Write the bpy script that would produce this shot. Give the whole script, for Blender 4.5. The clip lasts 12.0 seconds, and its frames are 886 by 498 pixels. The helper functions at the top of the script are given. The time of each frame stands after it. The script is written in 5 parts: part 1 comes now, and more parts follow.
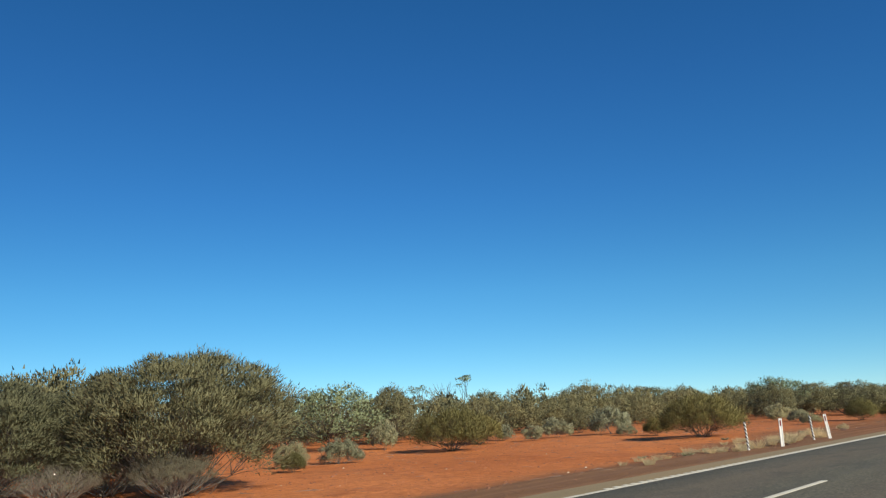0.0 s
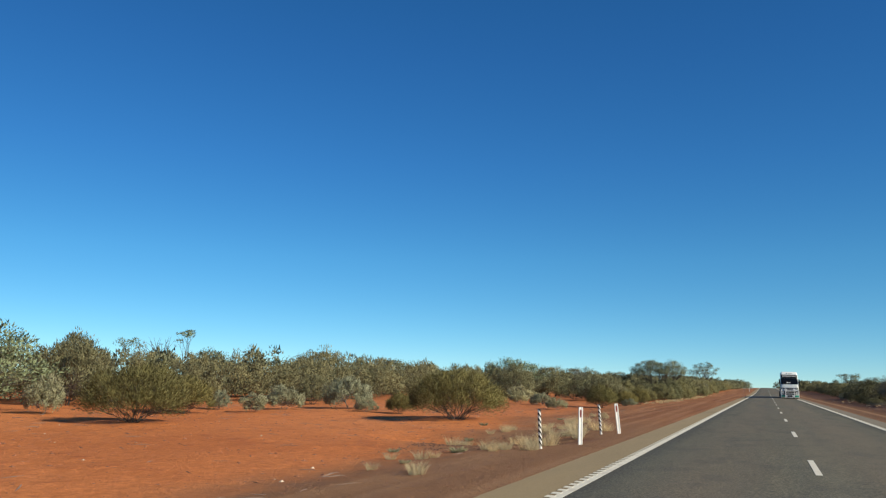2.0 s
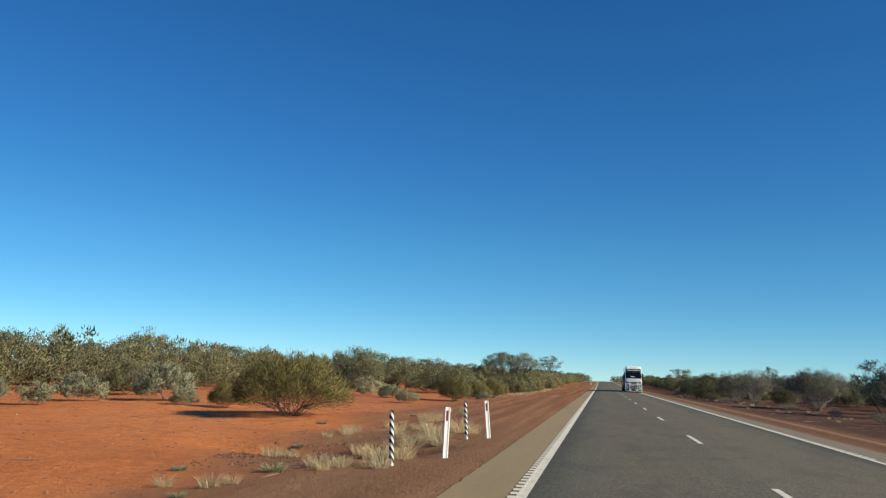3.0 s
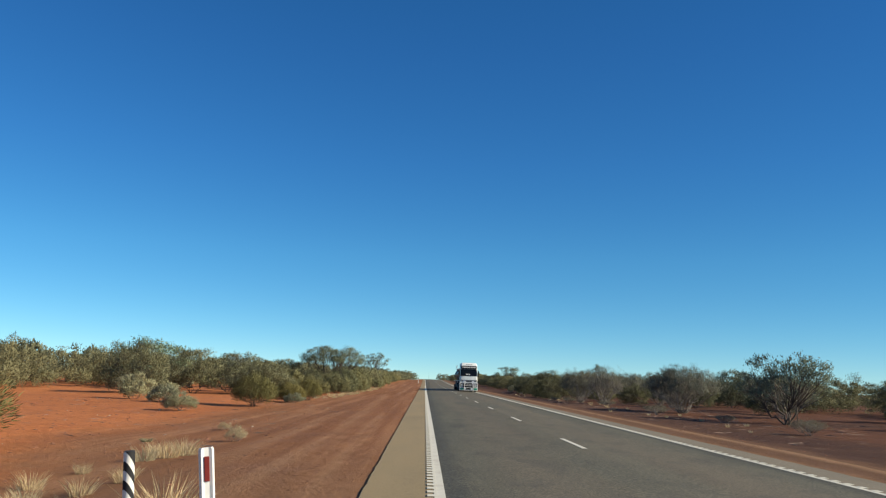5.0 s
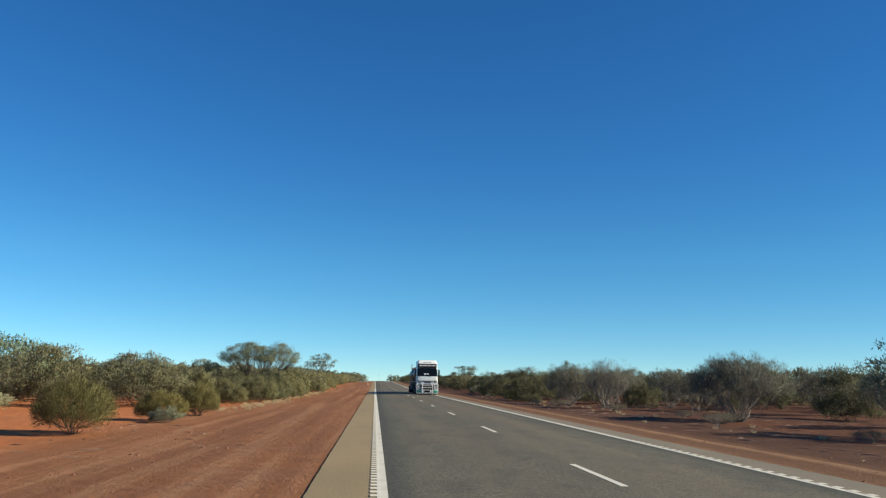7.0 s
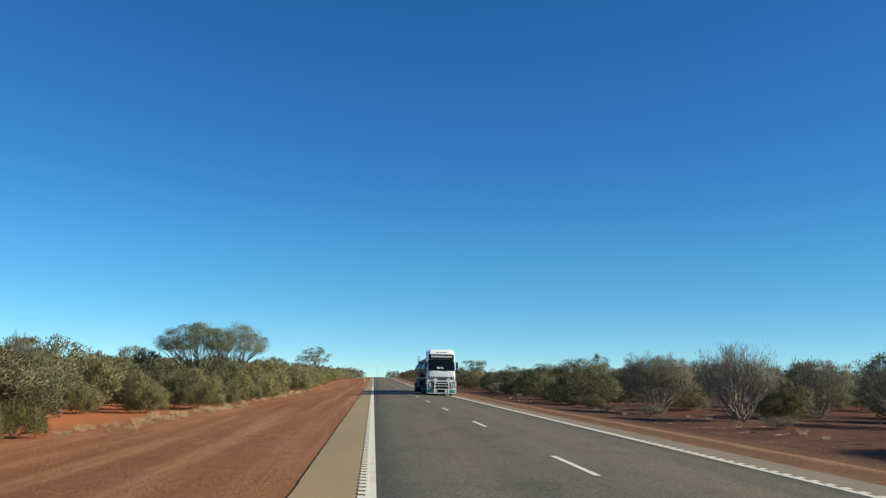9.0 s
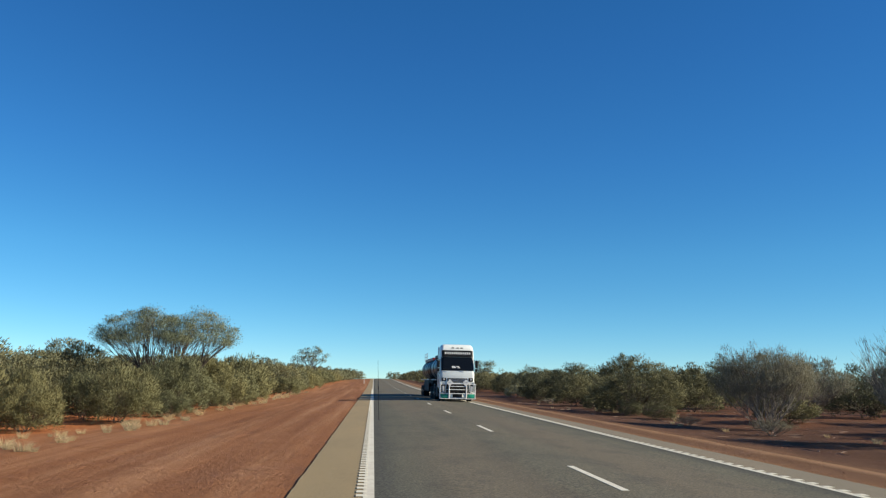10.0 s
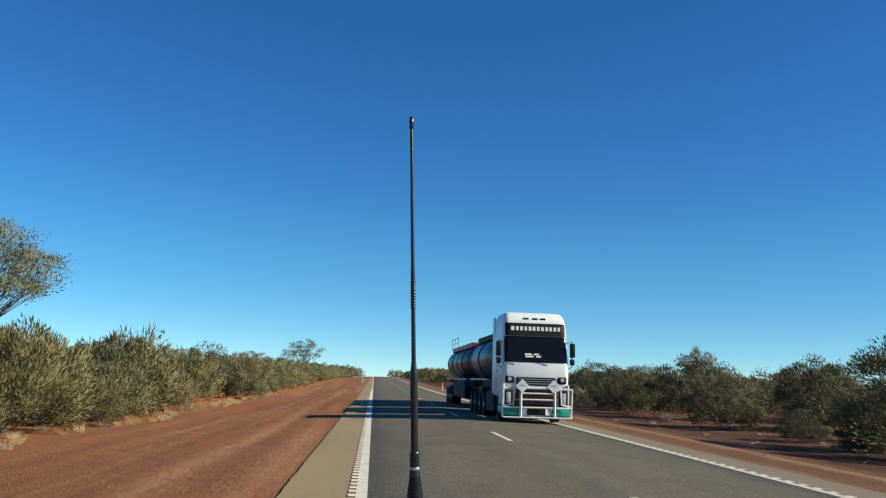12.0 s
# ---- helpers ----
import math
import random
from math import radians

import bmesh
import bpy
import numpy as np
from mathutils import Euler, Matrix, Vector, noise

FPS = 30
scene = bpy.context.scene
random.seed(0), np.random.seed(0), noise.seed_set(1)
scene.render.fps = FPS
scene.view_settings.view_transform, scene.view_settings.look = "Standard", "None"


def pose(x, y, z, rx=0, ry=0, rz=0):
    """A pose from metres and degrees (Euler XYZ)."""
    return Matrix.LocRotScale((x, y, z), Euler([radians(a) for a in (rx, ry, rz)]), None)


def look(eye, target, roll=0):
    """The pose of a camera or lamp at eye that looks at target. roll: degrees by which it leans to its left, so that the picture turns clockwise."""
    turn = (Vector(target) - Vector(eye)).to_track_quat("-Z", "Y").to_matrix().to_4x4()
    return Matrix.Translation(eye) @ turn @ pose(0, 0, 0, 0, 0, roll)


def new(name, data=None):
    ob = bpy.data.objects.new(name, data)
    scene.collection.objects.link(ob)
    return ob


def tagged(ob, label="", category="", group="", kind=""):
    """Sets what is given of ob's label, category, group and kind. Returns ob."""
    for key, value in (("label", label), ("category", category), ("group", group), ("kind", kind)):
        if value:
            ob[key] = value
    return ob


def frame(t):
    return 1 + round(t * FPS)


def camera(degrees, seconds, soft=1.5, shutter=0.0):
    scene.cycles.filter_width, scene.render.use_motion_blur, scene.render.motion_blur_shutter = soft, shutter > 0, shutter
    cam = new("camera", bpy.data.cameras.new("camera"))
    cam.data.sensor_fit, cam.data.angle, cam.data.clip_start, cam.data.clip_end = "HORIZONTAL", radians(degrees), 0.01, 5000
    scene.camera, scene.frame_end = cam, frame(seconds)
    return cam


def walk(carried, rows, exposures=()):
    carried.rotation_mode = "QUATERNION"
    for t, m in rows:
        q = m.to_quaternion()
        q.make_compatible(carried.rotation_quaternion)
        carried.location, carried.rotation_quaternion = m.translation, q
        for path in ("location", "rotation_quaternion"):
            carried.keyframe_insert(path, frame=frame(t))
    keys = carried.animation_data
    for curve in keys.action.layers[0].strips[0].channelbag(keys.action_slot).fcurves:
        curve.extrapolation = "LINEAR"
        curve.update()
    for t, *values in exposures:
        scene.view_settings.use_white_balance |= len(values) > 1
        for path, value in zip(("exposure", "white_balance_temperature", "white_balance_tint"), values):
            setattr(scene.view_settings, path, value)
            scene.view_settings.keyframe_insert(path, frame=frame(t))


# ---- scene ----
EXPOSURE, SUN_STRENGTH, SKY_STRENGTH = 0.5, 5.0, 0.11
cam = camera(59.8, 12.0, soft=1.25)
PATH = [
    (0, (4.507, -5.861, 1.431), (3.224, -4.387, 1.857), -2.65),
    (0.5, (3.099, -4.273, 1.433), (1.893, -2.729, 1.834), -1.77),
    (1, (1.782, -2.486, 1.438), (0.693, -0.851, 1.812), -0.73),
    (1.5, (0.492, -0.205, 1.442), (-0.445, 1.527, 1.794), 0.16),
    (2, (-0.764, 2.681, 1.435), (-1.523, 4.501, 1.775), 1.16),
    (2.5, (-1.769, 5.597, 1.436), (-2.342, 7.484, 1.767), 1.78),
    (3, (-2.440, 8.409, 1.436), (-2.842, 10.341, 1.762), 1.97),
    (3.5, (-2.994, 11.748, 1.431), (-3.255, 13.703, 1.761), 2.03),
    (5.5, (-3.756, 27.184, 1.432), (-3.658, 29.153, 1.769), 1.69),
    (6, (-3.757, 31.786, 1.431), (-3.615, 33.751, 1.771), 1.24),
    (6.5, (-3.663, 36.535, 1.431), (-3.504, 38.500, 1.771), 0.96),
    (7, (-3.611, 41.806, 1.433), (-3.445, 43.769, 1.774), 0.82),
    (9, (-3.477, 65.007, 1.431), (-3.307, 66.972, 1.763), 0.93),
    (9.5, (-3.472, 71.353, 1.434), (-3.302, 73.318, 1.766), 0.92),
    (10, (-3.453, 78.421, 1.430), (-3.284, 80.386, 1.766), 1.05),
    (10.5, (-3.464, 85.297, 1.430), (-3.299, 87.262, 1.765), 1.20),
    (11, (-3.537, 92.043, 1.430), (-3.375, 94.008, 1.765), 1.48),
    (11.5, (-3.437, 99.037, 1.426), (-3.275, 101.001, 1.762), 1.73),
    (12, (-3.372, 106.007, 1.423), (-3.208, 107.972, 1.756), 1.74),
]
walk(cam, [(t, look(eye, target, roll)) for t, eye, target, roll in PATH], exposures=[(0.0, EXPOSURE - 0.18), (2.5, EXPOSURE - 0.13), (6.5, EXPOSURE + 0.01), (12.0, EXPOSURE + 0.07)])

# ---- sun and sky ----
SUN_UP, SUN_SIDE = 28.5, 103.0      # degrees above the horizon, degrees clockwise from +y
world = bpy.data.worlds.new("clear_sky")
scene.world = world
world.use_nodes = True
wn, wl = world.node_tree.nodes, world.node_tree.links
sky = wn.new("ShaderNodeTexSky")
sky.sky_type = "NISHITA"
sky.sun_disc = False
sky.sun_elevation, sky.sun_rotation = radians(SUN_UP), radians(SUN_SIDE)
sky.altitude, sky.air_density, sky.dust_density, sky.ozone_density = 400.0, 0.55, 0.0, 4.0
vivid = wn.new("ShaderNodeHueSaturation")
vivid.inputs["Saturation"].default_value = 1.22
vivid.inputs["Hue"].default_value = 0.489
# deeper blue overhead, paler and more cyan towards the horizon
height, hue = wn.new("ShaderNodeSeparateXYZ"), wn.new("ShaderNodeValToRGB")
for at, colour in ((0.0, (0.75, 0.715, 0.575)), (0.08, (0.83, 0.785, 0.665)), (0.17, (0.92, 0.845, 0.765)), (0.29, (0.89, 0.80, 0.85)), (0.42, (0.90, 0.77, 0.88))):
    e = hue.color_ramp.elements[0] if at == 0.0 else hue.color_ramp.elements[-1] if at == 0.42 else hue.color_ramp.elements.new(at)
    e.position, e.color = at, (*colour, 1.0)
air = wn.new("ShaderNodeMix")
air.data_type, air.blend_type = "RGBA", "MULTIPLY"
air.inputs["Factor"].default_value = 1.0
# the clear dry air keeps its blue down to the horizon
lift = wn.new("ShaderNodeVectorMath")
lift.operation = "ADD"
lift.inputs[1].default_value = (0.0, 0.0, 0.015)
wl.new(wn.new("ShaderNodeTexCoord").outputs["Generated"], lift.inputs[0])
wl.new(lift.outputs[0], sky.inputs["Vector"])
wl.new(sky.outputs[0], vivid.inputs["Color"])
wl.new(lift.outputs[0], height.inputs[0])
wl.new(height.outputs["Z"], hue.inputs[0])
wl.new(vivid.outputs[0], air.inputs["A"])
wl.new(hue.outputs[0], air.inputs["B"])
# the clear sky is evener round the compass than the model gives
across, square, even, whole = wn.new("ShaderNodeVectorMath"), wn.new("ShaderNodeMath"), wn.new("ShaderNodeMath"), wn.new("ShaderNodeVectorMath")
across.operation, square.operation, even.operation, whole.operation = "DOT_PRODUCT", "POWER", "MULTIPLY_ADD", "SCALE"
across.inputs[1].default_value = (math.sin(radians(75.0)), math.cos(radians(75.0)), 0.0)
square.inputs[1].default_value = 2.0
even.inputs[1].default_value, even.inputs[2].default_value = -0.26, 1.07
wl.new(lift.outputs[0], across.inputs[0])
wl.new(across.outputs["Value"], square.inputs[0])
wl.new(square.outputs[0], even.inputs[0])
wl.new(air.outputs["Result"], whole.inputs[0])
wl.new(even.outputs[0], whole.inputs["Scale"])
wl.new(whole.outputs[0], wn["Background"].inputs[0])
wn["Background"].inputs[1].default_value = SKY_STRENGTH * 1.25
sun_data = bpy.data.lights.new("sun", "SUN")
sun_data.energy, sun_data.angle, sun_data.color = SUN_STRENGTH, radians(0.53), (1.0, 0.90, 0.70)
sun = new("sun", sun_data)
sun.matrix_world = look((60, 0, 40), (60 - math.cos(radians(SUN_UP)) * math.sin(radians(SUN_SIDE)),
                                    -math.cos(radians(SUN_UP)) * math.cos(radians(SUN_SIDE)), 40 - math.sin(radians(SUN_UP))))


# ---- materials ----
def material(name, rough=0.8, metal=0.0):
    m = bpy.data.materials.new(name)
    m.use_nodes = True
    b = m.node_tree.nodes["Principled BSDF"]
    b.inputs["Roughness"].default_value, b.inputs["Metallic"].default_value = rough, metal
    return m, m.node_tree.nodes, m.node_tree.links, b


def noise_node(n, l, scale, detail=4.0, rough=0.55, vec=None, stretch=None):
    t = n.new("ShaderNodeTexNoise")
    t.inputs["Scale"].default_value, t.inputs["Detail"].default_value, t.inputs["Roughness"].default_value = scale, detail, rough
    if vec is None:
        vec = n.new("ShaderNodeTexCoord").outputs["Object"]
    if stretch:
        mp = n.new("ShaderNodeMapping")
        mp.inputs["Scale"].default_value = stretch
        l.new(vec, mp.inputs[0])
        vec = mp.outputs[0]
    l.new(vec, t.inputs["Vector"])
    return t.outputs["Fac"]


def ramp(n, l, fac, stops):
    r = n.new("ShaderNodeValToRGB")
    while len(r.color_ramp.elements) < len(stops):
        r.color_ramp.elements.new(0.5)
    for e, (p, c) in zip(r.color_ramp.elements, stops):
        e.position, e.color = p, (*c, 1.0)
    l.new(fac, r.inputs[0])
    return r.outputs[0]


def mix(n, l, fac, a, b, how="MIX"):
    m = n.new("ShaderNodeMix")
    m.data_type, m.blend_type = "RGBA", how
    for sock, v in ((m.inputs["Factor"], fac), (m.inputs["A"], a), (m.inputs["B"], b)):
        if isinstance(v, (int, float)):
            sock.default_value = v
        elif isinstance(v, tuple):
            sock.default_value = (*v, 1.0)
        else:
            l.new(v, sock)
    return m.outputs["Result"]


def smooth(n, l, value, lo, hi):
    r = n.new("ShaderNodeMapRange")
    r.interpolation_type = "SMOOTHSTEP"
    r.inputs["From Min"].default_value, r.inputs["From Max"].default_value = lo, hi
    l.new(value, r.inputs["Value"])
    return r.outputs["Result"]


def calc(n, l, op, a, b=0.0):
    m = n.new("ShaderNodeMath")
    m.operation = op
    for sock, v in zip(m.inputs, (a, b)):
        if isinstance(v, (int, float)):
            sock.default_value = v
        else:
            l.new(v, sock)
    return m.outputs[0]


def bump(n, l, b, height, strength, dist):
    k = n.new("ShaderNodeBump")
    k.inputs["Strength"].default_value, k.inputs["Distance"].default_value = strength, dist
    l.new(height, k.inputs["Height"])
    l.new(k.outputs[0], b.inputs["Normal"])


def axes(n, l):
    s = n.new("ShaderNodeSeparateXYZ")
    l.new(n.new("ShaderNodeNewGeometry").outputs["Position"], s.inputs[0])
    return s.outputs[0], s.outputs[1], s.outputs[2]


def sand_material():
    m, n, l, b = material("red_sand", 0.95)
    x, y, z = axes(n, l)
    big = noise_node(n, l, 0.07, 5)
    mid = noise_node(n, l, 0.7, 6, 0.6)
    fine = noise_node(n, l, 14, 5, 0.7)
    grit = noise_node(n, l, 60, 3, 0.7)
    sand = ramp(n, l, big, [(0.3, (0.46, 0.145, 0.044)), (0.5, (0.55, 0.188, 0.060)), (0.7, (0.60, 0.224, 0.080))])
    sand = mix(n, l, calc(n, l, "MULTIPLY", smooth(n, l, mid, 0.5, 0.75), 0.65), sand, (0.33, 0.094, 0.032))
    sand = mix(n, l, calc(n, l, "MULTIPLY", smooth(n, l, noise_node(n, l, 2.6, 5, 0.65), 0.55, 0.75), 0.6), sand, (0.55, 0.215, 0.085))
    sand = mix(n, l, smooth(n, l, fine, 0.55, 0.8), sand, (0.44, 0.16, 0.058))
    scuff = noise_node(n, l, 5.5, 6, 0.75, stretch=(1, 1, 0.2))
    sand = mix(n, l, 1.0, sand, mix(n, l, smooth(n, l, scuff, 0.32, 0.68), (0.80, 0.77, 0.74), (1.14, 1.14, 1.14)), "MULTIPLY")
    # farther along the open sand is duller, with more loam in it
    sand = mix(n, l, calc(n, l, "MULTIPLY", smooth(n, l, y, 38.0, 66.0), 0.30), sand, (0.30, 0.122, 0.058))
    # graded verge: browner gravelly strip along the road, drawn out along the way it was graded
    streak = noise_node(n, l, 1.0, 5, 0.6, stretch=(1.3, 0.035, 1))
    gravel = ramp(n, l, streak, [(0.3, (0.200, 0.082, 0.034)), (0.5, (0.275, 0.118, 0.049)), (0.68, (0.39, 0.198, 0.098))])
    gravel = mix(n, l, smooth(n, l, grit, 0.5, 0.75), gravel, (0.31, 0.15, 0.085))
    gravel = mix(n, l, smooth(n, l, grit, 0.48, 0.3), gravel, (0.15, 0.052, 0.024))
    # greyer gravel by the culvert and on the far side
    dull = calc(n, l, "MAXIMUM", smooth(n, l, y, 48.0, 26.0), smooth(n, l, x, 0.0, 3.0))
    gravel = mix(n, l, calc(n, l, "MULTIPLY", dull, 0.55), gravel, (0.215, 0.13, 0.07))
    side = calc(n, l, "ADD", calc(n, l, "ABSOLUTE", x), calc(n, l, "MULTIPLY", calc(n, l, "SUBTRACT", mid, 0.5), 3.0))
    side = calc(n, l, "SUBTRACT", side, calc(n, l, "ADD", calc(n, l, "MULTIPLY", smooth(n, l, y, 27.0, 46.0), 4.6), calc(n, l, "MULTIPLY", smooth(n, l, calc(n, l, "ABSOLUTE", calc(n, l, "SUBTRACT", y, 28.0)), 7.0, 3.0), 1.6)))
    col = mix(n, l, smooth(n, l, side, 7.2, 11.0), gravel, sand)
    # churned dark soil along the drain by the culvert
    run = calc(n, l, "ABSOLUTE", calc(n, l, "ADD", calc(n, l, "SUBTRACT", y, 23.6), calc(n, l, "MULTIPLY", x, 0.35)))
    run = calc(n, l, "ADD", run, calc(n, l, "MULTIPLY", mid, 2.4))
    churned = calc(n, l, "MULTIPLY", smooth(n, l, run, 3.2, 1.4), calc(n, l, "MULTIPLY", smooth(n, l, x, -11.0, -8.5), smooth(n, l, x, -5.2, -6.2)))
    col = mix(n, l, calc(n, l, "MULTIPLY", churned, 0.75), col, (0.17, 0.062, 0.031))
    # browner, leaf-strewn loam on the far side, its colour darkened further for bush shadows
    col = mix(n, l, calc(n, l, "MULTIPLY", smooth(n, l, calc(n, l, "ADD", x, calc(n, l, "MULTIPLY", mid, 3.0)), 7.0, 10.0), calc(n, l, "MAXIMUM", smooth(n, l, big, 0.95, 0.35), 0.88)), col, (0.070, 0.033, 0.020))
    # pale gravel windrow left by the grader along the far verge, darker wheel-worn earth either side of it
    row = calc(n, l, "ABSOLUTE", calc(n, l, "SUBTRACT", calc(n, l, "ADD", x, calc(n, l, "MULTIPLY", mid, 0.5)), 6.3))
    col = mix(n, l, calc(n, l, "MULTIPLY", calc(n, l, "MULTIPLY", smooth(n, l, x, 4.3, 4.8), smooth(n, l, row, 1.5, 0.9)), 0.65), col, (0.115, 0.060, 0.033))
    col = mix(n, l, calc(n, l, "MULTIPLY", smooth(n, l, row, 0.42, 0.05), 0.6), col, (0.36, 0.21, 0.115))
    # litter of twigs and leaves in patches away from the road
    litter = calc(n, l, "MULTIPLY", smooth(n, l, noise_node(n, l, 0.22, 4, 0.7), 0.52, 0.68), smooth(n, l, fine, 0.42, 0.62))
    col = mix(n, l, calc(n, l, "MULTIPLY", litter, 0.55), col, (0.20, 0.105, 0.070))
    l.new(col, b.inputs["Base Color"])
    h = calc(n, l, "ADD", calc(n, l, "MULTIPLY", mid, 1.2), calc(n, l, "MULTIPLY", fine, 0.35))
    bump(n, l, b, h, 1.0, 0.16)
    b.inputs["Specular IOR Level"].default_value = 0.15
    return m


def asphalt_material():
    m, n, l, b = material("worn_asphalt", 0.85)
    x, y, z = axes(n, l)
    stone = n.new("ShaderNodeTexVoronoi")
    stone.inputs["Scale"].default_value = 70
    l.new(n.new("ShaderNodeTexCoord").outputs["Object"], stone.inputs["Vector"])
    patch = noise_node(n, l, 0.35, 5, 0.6, stretch=(1.0, 0.22, 1))
    streak = noise_node(n, l, 1.2, 4, 0.6, stretch=(1.0, 0.02, 1))
    fine = noise_node(n, l, 30, 4, 0.7)
    base = ramp(n, l, patch, [(0.3, (0.096, 0.092, 0.068)), (0.5, (0.121, 0.114, 0.082)), (0.7, (0.142, 0.129, 0.089))])
    base = mix(n, l, smooth(n, l, streak, 0.5, 0.75), base, (0.154, 0.136, 0.091))
    # darker, bleeding bitumen near the line edges and along the wheel paths
    ax = calc(n, l, "ABSOLUTE", x)
    edge = smooth(n, l, calc(n, l, "ADD", ax, calc(n, l, "MULTIPLY", patch, 0.8)), 3.15, 3.75)
    path = calc(n, l, "ABSOLUTE", calc(n, l, "SUBTRACT", calc(n, l, "ABSOLUTE", calc(n, l, "SUBTRACT", ax, 1.75)), 0.85))
    wheel = calc(n, l, "MULTIPLY", smooth(n, l, path, 0.55, 0.1), smooth(n, l, patch, 0.42, 0.72))
    base = mix(n, l, calc(n, l, "MULTIPLY", edge, 0.85), base, (0.066, 0.063, 0.051))
    base = mix(n, l, calc(n, l, "MULTIPLY", wheel, 0.8), base, (0.061, 0.059, 0.045))
    grain = mix(n, l, smooth(n, l, fine, 0.35, 0.7), (0.62, 0.62, 0.61), (1.38, 1.37, 1.33))
    blotch = noise_node(n, l, 3.2, 5, 0.65, stretch=(1.0, 0.45, 1))
    base = mix(n, l, 1.0, base, mix(n, l, smooth(n, l, blotch, 0.3, 0.7), (0.93, 0.93, 0.93), (1.06, 1.06, 1.05)), "MULTIPLY")
    pebble = noise_node(n, l, 9, 5, 0.8)
    base = mix(n, l, 1.0, base, mix(n, l, smooth(n, l, pebble, 0.3, 0.7), (0.90, 0.90, 0.90), (1.10, 1.10, 1.09)), "MULTIPLY")
    chips = noise_node(n, l, 15, 2, 0.5)
    base = mix(n, l, 1.0, base, mix(n, l, smooth(n, l, chips, 0.36, 0.64), (0.80, 0.80, 0.80), (1.19, 1.18, 1.16)), "MULTIPLY")
    # broken dark cracks across the worn wheel path
    crack = calc(n, l, "ABSOLUTE", calc(n, l, "SUBTRACT", noise_node(n, l, 1.6, 4, 0.6, stretch=(0.55, 1.7, 1)), 0.5))
    crack = calc(n, l, "MULTIPLY", calc(n, l, "MULTIPLY", smooth(n, l, crack, 0.022, 0.004), smooth(n, l, patch, 0.5, 0.6)), smooth(n, l, ax, 1.6, 2.4))
    base = mix(n, l, calc(n, l, "MULTIPLY", crack, 0.6), base, (0.035, 0.034, 0.029))
    # brown dust dragged along the middle of the lanes
    dust = calc(n, l, "MULTIPLY", smooth(n, l, noise_node(n, l, 0.25, 3, 0.5, stretch=(1.0, 0.12, 1)), 0.36, 0.56), smooth(n, l, ax, 3.2, 2.2))
    base = mix(n, l, calc(n, l, "MULTIPLY", dust, 0.45), base, (0.146, 0.119, 0.082))
    lane = calc(n, l, "MULTIPLY", smooth(n, l, calc(n, l, "ABSOLUTE", calc(n, l, "SUBTRACT", ax, 1.5)), 1.1, 0.3), smooth(n, l, patch, 0.3, 0.55))
    base = mix(n, l, calc(n, l, "MULTIPLY", lane, 0.40), base, (0.158, 0.124, 0.085))
    stain = smooth(n, l, noise_node(n, l, 0.9, 6, 0.65, stretch=(1.0, 0.55, 1)), 0.51, 0.62)
    base = mix(n, l, calc(n, l, "MULTIPLY", stain, 0.32), base, (0.060, 0.058, 0.048))
    base = mix(n, l, 1.0, base, grain, "MULTIPLY")
    l.new(base, b.inputs["Base Color"])
    h = calc(n, l, "ADD", stone.outputs["Distance"], calc(n, l, "MULTIPLY", fine, 0.6))
    bump(n, l, b, h, 0.5, 0.01)
    b.inputs["Specular IOR Level"].default_value = 0.3
    return m


def shoulder_material(name="sandy_seal", tint=(1.0, 1.0, 1.0)):
    m, n, l, b = material(name, 0.9)
    patch = noise_node(n, l, 0.6, 5, 0.6, stretch=(1.0, 0.25, 1))
    fine = noise_node(n, l, 45, 4, 0.75)
    base = ramp(n, l, patch, [(0.3, (0.187, 0.140, 0.072)), (0.5, (0.228, 0.170, 0.087)), (0.7, (0.263, 0.187, 0.092))])
    base = mix(n, l, smooth(n, l, fine, 0.45, 0.7), base, (0.304, 0.233, 0.129))
    base = mix(n, l, smooth(n, l, fine, 0.45, 0.28), base, (0.122, 0.089, 0.046))
    base = mix(n, l, 1.0, base, tint, "MULTIPLY")
    l.new(base, b.inputs["Base Color"])
    bump(n, l, b, fine, 0.5, 0.012)
    return m


def paint_material(name="road_paint", colour=(0.66, 0.62, 0.50), wear=0.6):
    m, n, l, b = material(name, 0.65)
    fine = noise_node(n, l, 22, 5, 0.75)
    dirt = noise_node(n, l, 2.5, 4, 0.6)
    c = mix(n, l, calc(n, l, "MULTIPLY", smooth(n, l, fine, 0.5, 0.75), wear), colour, tuple(v * 0.5 for v in colour))
    c = mix(n, l, calc(n, l, "MULTIPLY", smooth(n, l, dirt, 0.45, 0.7), 0.4), c, (0.42, 0.33, 0.24))
    l.new(c, b.inputs["Base Color"])
    bump(n, l, b, fine, 0.3, 0.004)
    return m


